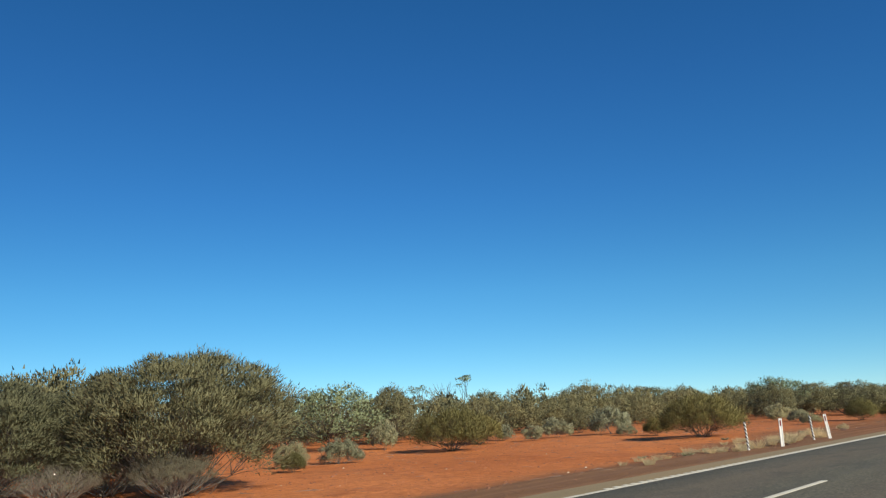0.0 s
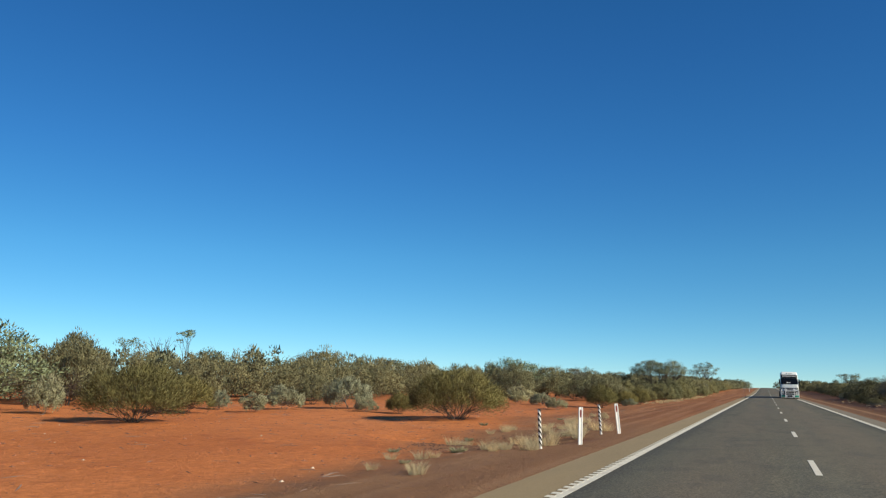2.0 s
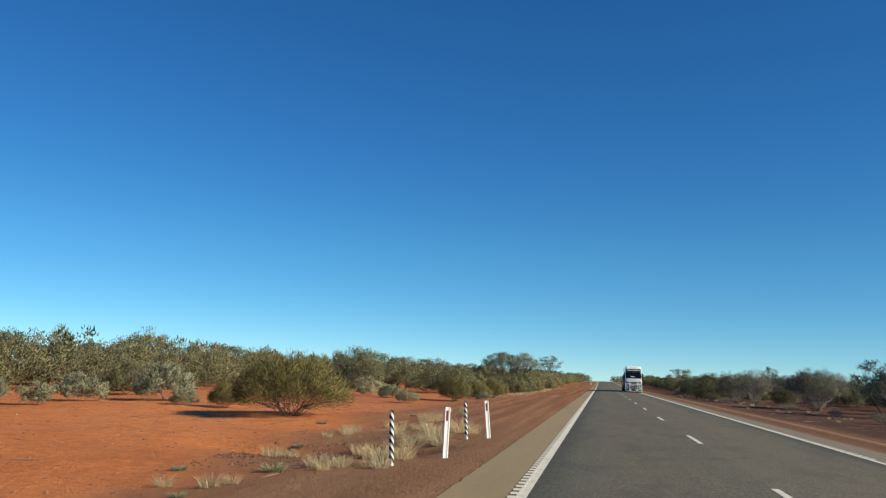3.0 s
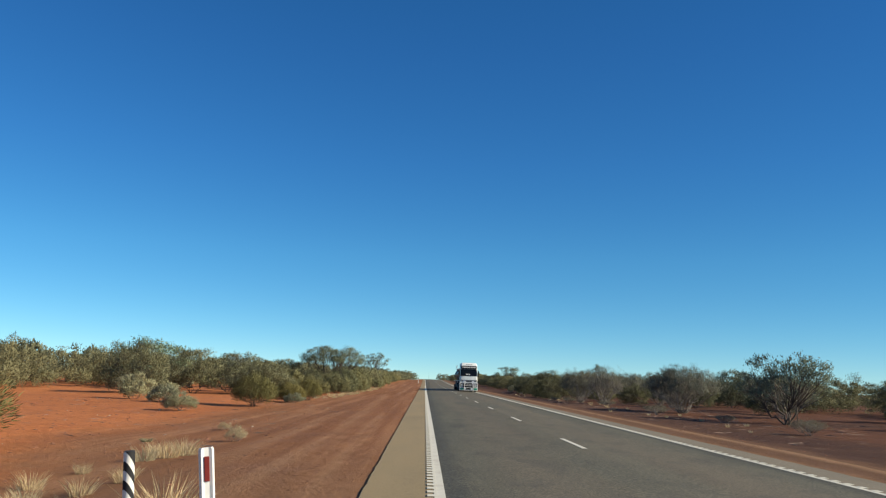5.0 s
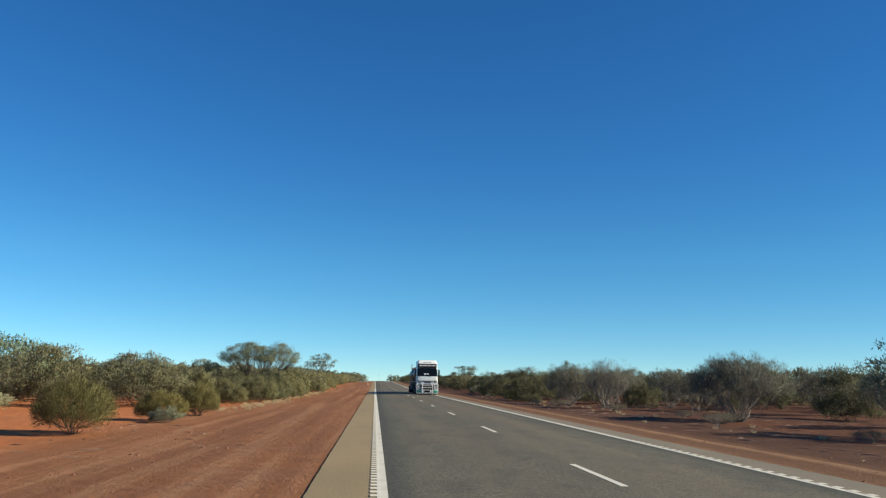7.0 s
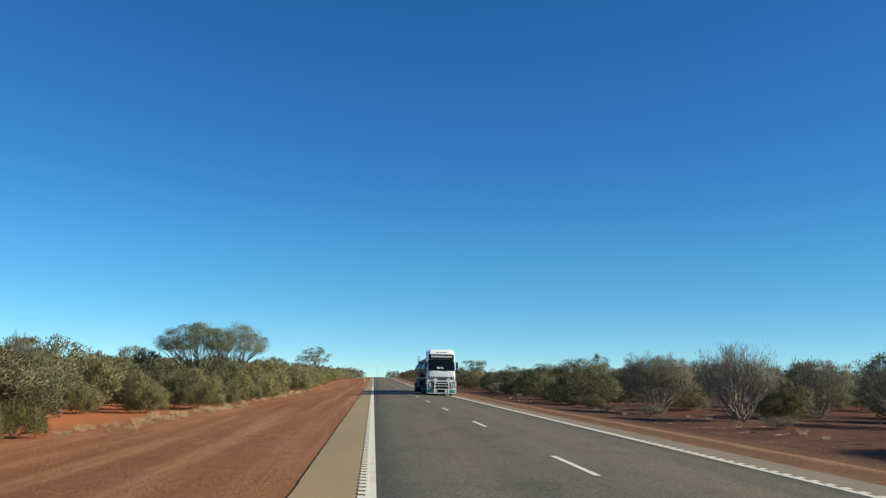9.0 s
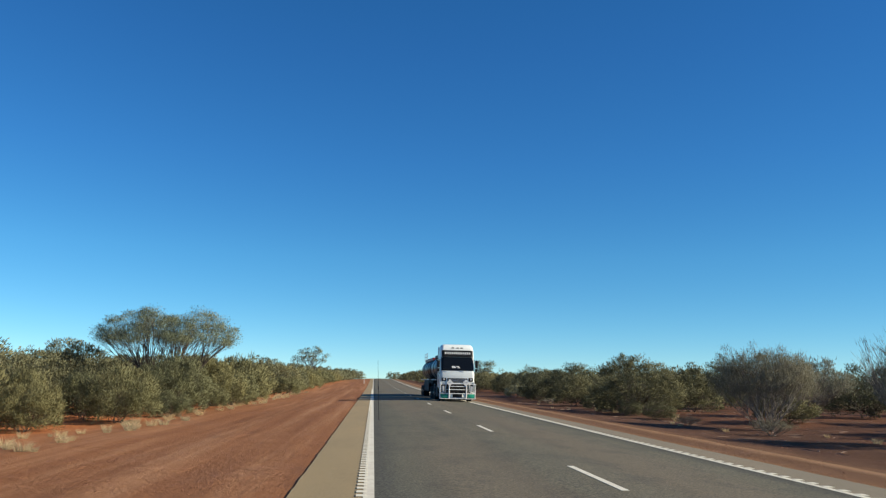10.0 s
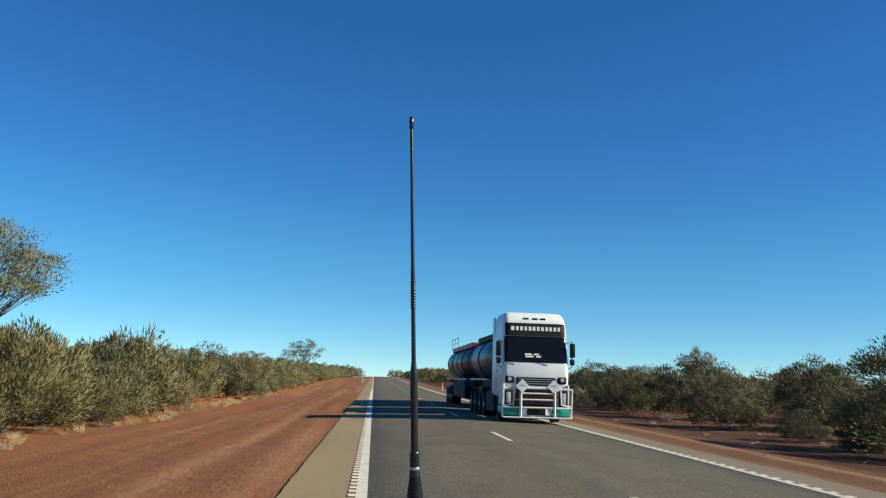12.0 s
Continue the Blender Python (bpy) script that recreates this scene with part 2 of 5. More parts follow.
def leaf_material(name, dark, mean, light, dry=0.0):
    m, n, l, b = material(name, 0.75)
    geo = n.new("ShaderNodeNewGeometry")
    info = n.new("ShaderNodeObjectInfo")
    clump = noise_node(n, l, 1.6, 3, 0.6)
    tufts = noise_node(n, l, 24, 3, 0.7)
    f = calc(n, l, "ADD", calc(n, l, "MULTIPLY", geo.outputs["Random Per Island"], 0.26), calc(n, l, "ADD", calc(n, l, "MULTIPLY", clump, 0.4), calc(n, l, "MULTIPLY", tufts, 0.34)))
    c = ramp(n, l, f, [(0.25, dark), (0.5, mean), (0.75, light)])
    shift = mix(n, l, info.outputs["Random"], (0.80, 0.84, 0.86), (1.18, 1.10, 0.98))
    c = mix(n, l, 1.0, c, shift, "MULTIPLY")
    if dry:
        c = mix(n, l, calc(n, l, "MULTIPLY", smooth(n, l, noise_node(n, l, 0.9, 3), 0.5, 0.7), dry), c, (0.20, 0.135, 0.075))
    l.new(c, b.inputs["Base Color"])
    b.inputs["Specular IOR Level"].default_value = 0.25
    bump(n, l, b, noise_node(n, l, 13, 4, 0.75), 0.7, 0.12)
    tr = n.new("ShaderNodeBsdfTranslucent")
    l.new(c, tr.inputs[0])
    mx = n.new("ShaderNodeMixShader")
    mx.inputs[0].default_value = 0.24
    l.new(b.outputs[0], mx.inputs[1])
    l.new(tr.outputs[0], mx.inputs[2])
    l.new(mx.outputs[0], n["Material Output"].inputs["Surface"])
    return m


def bark_material(name, dark, light):
    m, n, l, b = material(name, 0.9)
    g = noise_node(n, l, 9, 5, 0.7, stretch=(1, 1, 0.25))
    l.new(ramp(n, l, g, [(0.3, dark), (0.7, light)]), b.inputs["Base Color"])
    bump(n, l, b, g, 0.6, 0.02)
    return m


def plain(name, colour, rough=0.5, metal=0.0, vary=0.15, scale=6.0, gloss=0.5):
    m, n, l, b = material(name, rough, metal)
    b.inputs["Specular IOR Level"].default_value = gloss
    g = noise_node(n, l, scale, 5, 0.65)
    l.new(mix(n, l, smooth(n, l, g, 0.3, 0.7), tuple(v * (1 - vary) for v in colour), tuple(min(1, v * (1 + vary)) for v in colour)), b.inputs["Base Color"])
    r = calc(n, l, "ADD", calc(n, l, "MULTIPLY", g, 0.15), max(0.02, rough - 0.07))
    l.new(r, b.inputs["Roughness"])
    return m


SAND = sand_material()
ASPHALT = asphalt_material()
SHOULDER = shoulder_material(tint=(1.10, 1.08, 1.02))
SHOULDER_GREY = shoulder_material("grey_seal", (0.72, 0.80, 1.02))
PAINT = paint_material()
LEAF_MULGA = leaf_material("mulga_leaf", (0.132, 0.130, 0.072), (0.221, 0.221, 0.125), (0.325, 0.324, 0.197))
LEAF_OLIVE = leaf_material("olive_leaf", (0.140, 0.127, 0.048), (0.234, 0.213, 0.083), (0.336, 0.301, 0.130))
LEAF_HEDGE = leaf_material("hedge_leaf", (0.127, 0.127, 0.064), (0.213, 0.211, 0.108), (0.298, 0.295, 0.165))
LEAF_GREY = leaf_material("grey_leaf", (0.232, 0.232, 0.146), (0.350, 0.350, 0.224), (0.474, 0.476, 0.324))
LEAF_GREEN = leaf_material("green_leaf", (0.131, 0.172, 0.093), (0.239, 0.301, 0.176), (0.361, 0.441, 0.306))
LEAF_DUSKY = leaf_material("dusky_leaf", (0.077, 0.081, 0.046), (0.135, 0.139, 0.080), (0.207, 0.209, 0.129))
LEAF_BLUE = leaf_material("greyish_leaf", (0.108, 0.128, 0.088), (0.176, 0.212, 0.149), (0.256, 0.304, 0.220))
LEAF_DRY = leaf_material("dry_leaf", (0.113, 0.113, 0.083), (0.177, 0.174, 0.128), (0.257, 0.254, 0.196))
STRAW = leaf_material("straw", (0.48, 0.38, 0.22), (0.64, 0.52, 0.32), (0.78, 0.67, 0.45))
BARK_DARK = bark_material("dark_bark", (0.05, 0.04, 0.032), (0.12, 0.095, 0.075))
# grey bark darkened in colour for stems shaded by the big crowns
BARK_SHADED = bark_material("shaded_grey_bark", (0.075, 0.064, 0.053), (0.165, 0.140, 0.116))
BARK_GREY = bark_material("grey_bark", (0.132, 0.112, 0.094), (0.299, 0.269, 0.225))


# ---- building helpers ----
def mesh_data(name, verts, faces, mats, flat=True, normals=None):
    """A mesh from arrays of places and faces."""
    me = bpy.data.meshes.new(name)
    verts, faces = np.asarray(verts, np.float32), np.asarray(faces, np.int32)
    k = faces.shape[1]
    me.vertices.add(len(verts))
    me.vertices.foreach_set("co", verts.ravel())
    me.loops.add(faces.size)
    me.loops.foreach_set("vertex_index", faces.ravel())
    me.polygons.add(len(faces))
    me.polygons.foreach_set("loop_start", np.arange(0, faces.size, k, dtype=np.int32))
    me.polygons.foreach_set("loop_total", np.full(len(faces), k, np.int32))
    for m in mats if isinstance(mats, (list, tuple)) else [mats]:
        me.materials.append(m)
    me.update(calc_edges=True)
    if normals is not None:
        me.shade_smooth()
        me.normals_split_custom_set_from_vertices(np.asarray(normals, np.float32))
    elif flat:
        me.shade_flat()
    return me


def part(name, bm, mat, parent=None, label="", smooth_faces=False):
    """Links a bmesh as one mesh object under a thing or a part."""
    me = bpy.data.meshes.new(name)
    bm.normal_update()
    bm.to_mesh(me)
    bm.free()
    me.materials.append(mat)
    if smooth_faces:
        me.shade_smooth()
        me.set_sharp_from_angle(angle=radians(38))
    ob = new(name, me)
    ob.parent = parent
    return tagged(ob, label)


def piece(name, me, parent, m=None, label=""):
    ob = new(name, me)
    ob.parent = parent
    if m is not None:
        ob.matrix_basis = m
    return tagged(ob, label)


def box_bm(x0, x1, y0, y1, z0, z1, bevel=0.0, bm=None, segments=2):
    bm = bm or bmesh.new()
    r = bmesh.ops.create_cube(bm, size=1.0, matrix=Matrix.LocRotScale(((x0 + x1) / 2, (y0 + y1) / 2, (z0 + z1) / 2), None, (x1 - x0, y1 - y0, z1 - z0)))
    if bevel:
        bmesh.ops.bevel(bm, geom=list({e for v in r["verts"] for e in v.link_edges}), offset=bevel, segments=segments, affect="EDGES", profile=0.5)
    return bm


def rod_bm(points, radius, sides=8, bm=None, cap=True):
    """A round bar along points; radius: one number or one for each point."""
    bm = bm or bmesh.new()
    pts = [Vector(p) for p in points]
    rad = radius if isinstance(radius, (list, tuple)) else [radius] * len(pts)
    rings, side = [], None
    for i, p in enumerate(pts):
        d = (pts[min(i + 1, len(pts) - 1)] - pts[max(i - 1, 0)]).normalized()
        if side is None:
            side = d.orthogonal().normalized()
        side = (side - d * side.dot(d)).normalized()
        up = d.cross(side)
        rings.append([bm.verts.new(p + rad[i] * (math.cos(a) * side + math.sin(a) * up)) for a in (2 * math.pi * k / sides for k in range(sides))])
    for a, b in zip(rings, rings[1:]):
        for k in range(sides):
            bm.faces.new((a[k], a[(k + 1) % sides], b[(k + 1) % sides], b[k]))
    if cap:
        bm.faces.new(rings[0][::-1])
        bm.faces.new(rings[-1])
    return bm


# ---- ground and road ----
CLIMB, CREST, EDGE_L, EDGE_R = 170.0, 395.0, -4.53, 4.55


def drop(y):
    """The land climbs gently towards a crest in the road and falls away past it."""
    up = np.maximum(np.asarray(y, float) - CLIMB, 0.0)
    s = np.maximum(np.asarray(y, float) - CREST, 0.0)
    return 0.0096 * up * up / (up + 70.0) - 0.030 * s * s / (s + 60.0)


def bend(y):
    """Past the crest the road swings to the left."""
    s = np.maximum(np.asarray(y, float) - 385.0, 0.0)
    return -0.0012 * s * s


def road_z(x, y):
    return -0.024 * np.abs(x) + drop(y)


def wobble(x, y, size, seed):
    """Smooth uneven ground from a few crossing waves."""
    r = np.random.RandomState(seed)
    out = 0.0
    for k in range(7):
        a, f, p = r.uniform(0, 6.28), r.uniform(0.6, 1.8) / size, r.uniform(0, 6.28)
        out = out + np.sin((np.cos(a) * x + np.sin(a) * y) * f * 6.28 + p) / 7
    return out


def ground_z(x, y):
    x, y = np.asarray(x, float), np.asarray(y, float)
    ax = np.abs(x)
    s = np.clip((ax - 4.4) / 6.0, 0, 1)
    z = -0.140 - 0.315 * s * s * (3 - 2 * s)
    z = np.where(ax < 4.3, -0.140 - 0.25 * np.clip((4.3 - ax) / 0.3, 0, 1), z)
    off = np.clip((ax - 5.0) / 8.0, 0, 1)
    z = z + off * (0.13 * wobble(x, y, 16, 3) + 0.05 * wobble(x, y, 4.5, 4)) + np.clip((ax - 4.9) / 1.5, 0, 1) * 0.018 * wobble(x, y, 1.4, 5)
    # low lip of graded gravel beside the right-hand lane
    z = z + np.where(x > 0, 0.075 * np.exp(-((x - 6.1) / 0.32) ** 2), 0.035 * np.exp(-((x + 7.6) / 0.5) ** 2))
    # shallow drain that runs out from the culvert between the marker posts
    z = z - 0.5 * np.exp(-(((y - 25.9) + 0.35 * (x + 6.5)) / 1.1) ** 2) * np.clip((-5.9 - x) / 0.9, 0, 1) * np.clip((x + 15) / 5.0, 0, 1)
    z = z + 0.10 * np.exp(-((y - 31.5) / 1.6) ** 2) * np.exp(-((x + 9.3) / 1.8) ** 2)
    return z + drop(y)


def spread(*bands):
    out = []
    for a, b, step in bands:
        out += list(np.arange(a, b, step))
    return np.array(out + [bands[-1][1]])


gx = spread((-4500, -600, 325), (-600, -120, 24), (-120, -45, 5), (-45, -14, 0.9), (-14, -4.7, 0.35), (-4.7, -4.0, 0.175), (-4.0, 4.0, 2.0), (4.0, 4.7, 0.175), (4.7, 14, 0.4), (14, 40, 1.4), (40, 120, 5), (120, 600, 24), (600, 4500, 325))
gy = spread((-700, -40, 44), (-40, -6, 2), (-6, 60, 0.55), (60, 170, 1.1), (170, 300, 3), (300, 470, 5), (470, 620, 14), (620, 4900, 300))
GX, GY = np.meshgrid(gx, gy)
GZ = ground_z(GX, GY)
nx, ny = len(gx), len(gy)
ids = np.arange(nx * ny).reshape(ny, nx)
quads = np.stack([ids[:-1, :-1], ids[:-1, 1:], ids[1:, 1:], ids[1:, :-1]], -1).reshape(-1, 4)
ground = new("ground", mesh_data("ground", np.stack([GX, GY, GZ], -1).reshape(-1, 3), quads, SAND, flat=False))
tagged(ground, "red desert sand with browner graded gravel verges", "ground", kind="structure")


def strip(name, x0, x1, mat, lift=0.0, depth=0.12, cols=6, jag=0.0, seed=1):
    """A sealed strip along the road with a crown, edges that go down and, with jag, a crumbling outer rim."""
    r = np.random.RandomState(seed)
    ys = spread((-60, 170, 0.25 if jag else 4.0), (170, 470, 5), (470, 560, 15))
    xs = np.linspace(x0, x1, cols)
    X, Y = np.meshgrid(xs, ys)
    if jag:
        out = 0 if abs(x0) > abs(x1) else -1
        X[:, out] += r.normal(0, jag, len(ys)) + jag * wobble(ys * 0, ys, 7, seed)
    Z = road_z(X, Y) + lift
    X = X + bend(Y)
    X = np.hstack([X[:, :1], X, X[:, -1:]])
    Y = np.hstack([Y[:, :1], Y, Y[:, -1:]])
    Z = np.hstack([Z[:, :1] - depth, Z, Z[:, -1:] - depth])
    n, k = X.shape
    i = np.arange(n * k).reshape(n, k)
    f = np.stack([i[:-1, :-1], i[:-1, 1:], i[1:, 1:], i[1:, :-1]], -1).reshape(-1, 4)
    return new(name, mesh_data(name, np.stack([X, Y, Z], -1).reshape(-1, 3), f, mat))


road = tagged(strip("road", -3.52, 3.52, ASPHALT, cols=9), "grey worn chip-seal highway with a slight crown", "road", kind="structure")
tagged(strip("road_shoulder_left", EDGE_L, -3.52, SHOULDER, lift=-0.004, jag=0.007, seed=2, cols=4), "pale sandy sealed road shoulder with a crumbling edge", "road shoulder", kind="structure")
tagged(strip("road_shoulder_right", 3.52, EDGE_R, SHOULDER_GREY, lift=-0.004, jag=0.014, seed=3, cols=4), "pale grey-brown sealed road shoulder beside red gravel", "road shoulder", kind="structure")
line_l = tagged(strip("edge_line_left", -3.54, -3.39, PAINT, lift=0.004, depth=0.003, cols=2), "white painted edge line with raised rumble ribs", "road marking", kind="structure")
line_r = tagged(strip("edge_line_right", 3.40, 3.53, PAINT, lift=0.004, depth=0.003, cols=2), "white painted edge line with raised rumble ribs", "road marking", kind="structure")

dash_bm = box_bm(-0.055, 0.055, 0, 3.0, -0.006, 0.004)
dash_me = bpy.data.meshes.new("centre_dash")
dash_bm.to_mesh(dash_me)
dash_bm.free()
dash_me.materials.append(PAINT)
for k in range(-5, 33):
    y = 17.0 + 12 * k + {-1: 1.5, 0: 0.6}.get(k, 0.0)
    z = float(road_z(0, y))
    piece("centre_dash", dash_me, road, pose(float(bend(y)), y, z + 0.001, math.degrees(math.atan((float(road_z(0, y + 3)) - z) / 3))))


# ---- plants ----
def unit(v):
    return v / (np.linalg.norm(v, axis=-1, keepdims=True) + 1e-9)


def tubes(paths, radii, sides=4):
    """Tapered branches: paths (branches, points, 3), radii (branches, points)."""
    b, p, _ = paths.shape
    way = unit(paths[:, -1] - paths[:, 0])
    aside = np.where(np.abs(way[:, 2:3]) < 0.9, [[0.0, 0.0, 1.0]], [[1.0, 0.0, 0.0]])
    u = unit(np.cross(way, aside))
    v = np.cross(way, u)
    ang = np.arange(sides) * 2 * np.pi / sides
    ring = np.cos(ang)[None, :, None] * u[:, None] + np.sin(ang)[None, :, None] * v[:, None]
    verts = paths[:, :, None] + radii[:, :, None, None] * ring[:, None]
    i = np.arange(b * p * sides).reshape(b, p, sides)
    j = np.roll(i, -1, 2)
    faces = np.stack([i[:, :-1], j[:, :-1], j[:, 1:], i[:, 1:]], -1).reshape(-1, 4)
    return verts.reshape(-1, 3), faces


def bow(a, b, lift, points=4, wave=0.0, r=None):
    """Curved ways from a to b (rows), bent by lift."""
    t = np.linspace(0, 1, points)[None, :, None]
    mid = (a + b) / 2 + lift
    out = (1 - t) ** 2 * a[:, None] + 2 * t * (1 - t) * mid[:, None] + t ** 2 * b[:, None]
    if wave and r is not None:
        k = r.normal(0, wave, out.shape)
        k[:, 0] = k[:, -1] = 0
        out = out + k
    return out


def leaves(r, at, way, heart, count, size, width, scatter, stray, upward):
    """Narrow leaves in tufts round the places at, pointing along way, upward and astray. Their shading turns with the tuft, away from its heart."""
    n = len(at) * count
    c = np.repeat(at, count, 0) + r.normal(0, 1, (n, 3)) * scatter * np.array([1, 1, 0.7])
    d = unit(np.repeat(way, count, 0) + r.normal(0, stray, (n, 3)) + [0, 0, upward])
    out = unit(unit(c - np.repeat(heart, count, 0)) + r.normal(0, 0.25, (n, 3)) + [0, 0, 0.3])
    s = unit(unit(np.cross(out, d)) + r.normal(0, 0.45, (n, 3)))
    ln = size * r.uniform(0.6, 1.4, (n, 1))
    w = width * r.uniform(0.7, 1.3, (n, 1))
    v = np.stack([c - s * w / 2, c + s * w / 2, c + d * ln], 1)
    v[:, :, 2] = np.maximum(v[:, :, 2], 0.03)
    face = unit(np.cross(v[:, 1] - v[:, 0], v[:, 2] - v[:, 0]))
    back = (face * out).sum(1) < 0
    v[back] = v[back][:, [1, 0, 2]]
    face[back] *= -1
    return v.reshape(-1, 3), np.arange(3 * n).reshape(-1, 3), np.repeat(unit(0.55 * face + 0.85 * out), 3, 0)


def dome(r, n, W, H, heart, under, lumps, inner, low):
    """Places on and within an uneven dome."""
    phi, th = r.uniform(0, 6.283, n), np.arccos(1 - r.uniform(0, 1, n) * (1 - math.cos(under)))
    k = r.uniform(0, 6.28, 6)
    lump = 1 + lumps * (np.sin(3 * phi + k[0] + 2 * th) + 0.8 * np.sin(5 * phi + k[1] - 3 * th) + 0.7 * np.sin(7 * th + k[2] + 2 * phi)) / 1.6
    depth = np.where(r.uniform(0, 1, n) < inner, r.uniform(0.45, 0.9, n), r.uniform(0.9, 1.03, n)) * lump
    up = np.cos(th)
    return np.stack([W / 2 * np.sin(th) * np.cos(phi) * depth, W / 2 * np.sin(th) * np.sin(phi) * depth,
                     H * heart + np.where(up > 0, H * (1 - heart), H * heart * (1 - low)) * up * np.minimum(depth, 1.08)], 1)


def fuzz(r, core, radii, heart, count, size, width, stray, upward, lift):
    """Needles that fill soft lobes of foliage; they fan up and out from the foot of the bush, and their shading turns with the lobe."""
    n = len(core) * count
    c, rad = np.repeat(core, count, 0), np.repeat(radii, count, 0)
    away = unit(c - np.repeat(heart, count, 0))
    out = unit(r.normal(0, 1, (n, 3)) + 0.45 * away + [0, 0, lift])
    at = c + out * rad * (r.uniform(0.05, 1.0, (n, 1)) ** 0.5 * 1.12 + r.normal(0, 0.12, (n, 1)))
    d = unit(0.7 * out + 0.9 * unit(at + [0, 0, 0.3]) + r.normal(0, stray, (n, 3)) + [0, 0, upward])
    s = unit(np.cross(d, r.normal(0, 1, (n, 3))))
    ln = size * r.uniform(0.5, 1.3, (n, 1))
    w = width * r.uniform(0.7, 1.3, (n, 1))
    v = np.stack([at - s * w / 2, at + s * w / 2, at + d * ln], 1)
    v[:, :, 2] = np.maximum(v[:, :, 2], 0.03)
    face = unit(np.cross(v[:, 1] - v[:, 0], v[:, 2] - v[:, 0]))
    back = (face * out).sum(1) < 0
    v[back] = v[back][:, [1, 0, 2]]
    face[back] *= -1
    return v.reshape(-1, 3), np.arange(3 * n).reshape(-1, 3), np.repeat(unit(0.4 * face + 0.75 * out + 0.3 * away + r.normal(0, 0.1, (n, 3))), 3, 0)


def bush_arrays(seed, W, H, pads=40, per=6, count=70, stems=7, heart=0.5, under=1.75, lumps=0.16, size=0.17, width=0.035, pad=0.5, flat=0.45,
                scatter=0.2, stray=0.55, upward=0.4, inner=0.35, thick=0.05, fork=0.42, low=0.3, lobes=None, bare=0.0, sides=4, closed=False, lobe=0.0):
    """A many-stemmed bush or tree: stems from the base to pads of twigs on an uneven dome, and tufts of leaves on the twigs.
    pads x per twigs; pad, flat: a pad's radius and flatness; heart: height of the dome's middle; under: how far down its sides go
    (radians from the top); bare: the share of twigs without leaves;
    lobe: how much of a pad's radius is one rounded leafy lobe, with count leaves on it."""
    r = np.random.RandomState(seed)
    core = dome(r, pads, W - (1.8 if lobe else 1.2) * pad, H - pad * flat, heart, under, lumps, inner, low)
    if lobes:
        where = np.array([(a, b) for a, b, _, _ in lobes])
        pick = r.choice(len(lobes), pads, p=np.array([l[2] for l in lobes]) / sum(l[2] for l in lobes))
        shrink = np.array([l[3] for l in lobes])[pick]
        core[:, :2] = core[:, :2] * shrink[:, None] + where[pick] * W
        core[:, 2] = H * heart + (core[:, 2] - H * heart) * (0.7 + 0.3 * shrink / shrink.max())
    tips = pads * per
    out = unit(r.normal(0, 1, (tips, 3)) + [0, 0, 0.1])
    swell = r.uniform(0.6, 1.4, (pads, 1))
    tip = np.repeat(core, per, 0) + out * r.uniform(0.3, 1.1, (tips, 1)) ** 0.5 * pad * [1, 1, flat] * np.repeat(swell, per, 0)
    tip[:, 2] = np.maximum(tip[:, 2], 0.1)
    # forks: main stems, then limbs to the pads, then twigs
    first = core[r.choice(pads, stems, replace=pads < stems)]
    f1 = first * [fork, fork, fork * 0.85] + r.normal(0, 0.03 * W, (stems, 3)) * [1, 1, 0.4]
    f1[:, 2] = np.maximum(f1[:, 2], 0.12 * H)
    own1 = np.argmin(((core[:, None] - first[None]) ** 2).sum(-1), 1)
    f2 = f1[own1] + (core - f1[own1]) * r.uniform(0.6, 0.8, (pads, 1))
    f2[:, 2] = np.maximum(f2[:, 2] - 0.3 * pad * flat, 0.08)
    foot = r.normal(0, 0.022 * W, (stems, 3)) * [1, 1, 0] - [0, 0, 0.08]
    va, fa = tubes(bow(foot, f1, np.array([0, 0, -0.02 * H]) + f1 * [0.12, 0.12, 0], 5, 0.012 * W, r), np.linspace(thick, thick * 0.62, 5)[None] * r.uniform(0.7, 1.25, (stems, 1)), sides + 1)
    vb, fb = tubes(bow(f1[own1], f2, np.array([0, 0, -0.015 * H]), 3, 0.01 * W, r), np.linspace(thick * 0.55, thick * 0.3, 3)[None].repeat(pads, 0), sides)
    own2 = np.repeat(np.arange(pads), per)
    vc, fc = tubes(np.stack([f2[own2], tip], 1), np.linspace(thick * 0.26, thick * 0.08, 2)[None].repeat(tips, 0), 3)
    if closed:
        vc, fc = vc[:0], fc[:0]
    V = np.concatenate([va, vb, vc])
    F = np.concatenate([fa, fb + len(va), fc + len(va) + len(vb)])
    leafy = r.uniform(0, 1, tips) >= bare
    way = unit(tip - f2[own2])
    share = 0.72
    centre = share * (core - [0, 0, 0.6 * pad]) + (1 - share) * np.array([0, 0, 0.35 * H])
    if lobe:
        radii = lobe * pad * swell * [[1, 1, flat]]
        LV, LF, LN = fuzz(r, core, radii, centre, count, size, width, stray, upward, 0.15)
    else:
        LV, LF, LN = leaves(r, tip[leafy] - 0.35 * scatter * way[leafy], way[leafy], centre[own2][leafy], count, size, width, scatter, stray, upward)
    return (V, F), (LV, LF, LN)


KINDS = {}


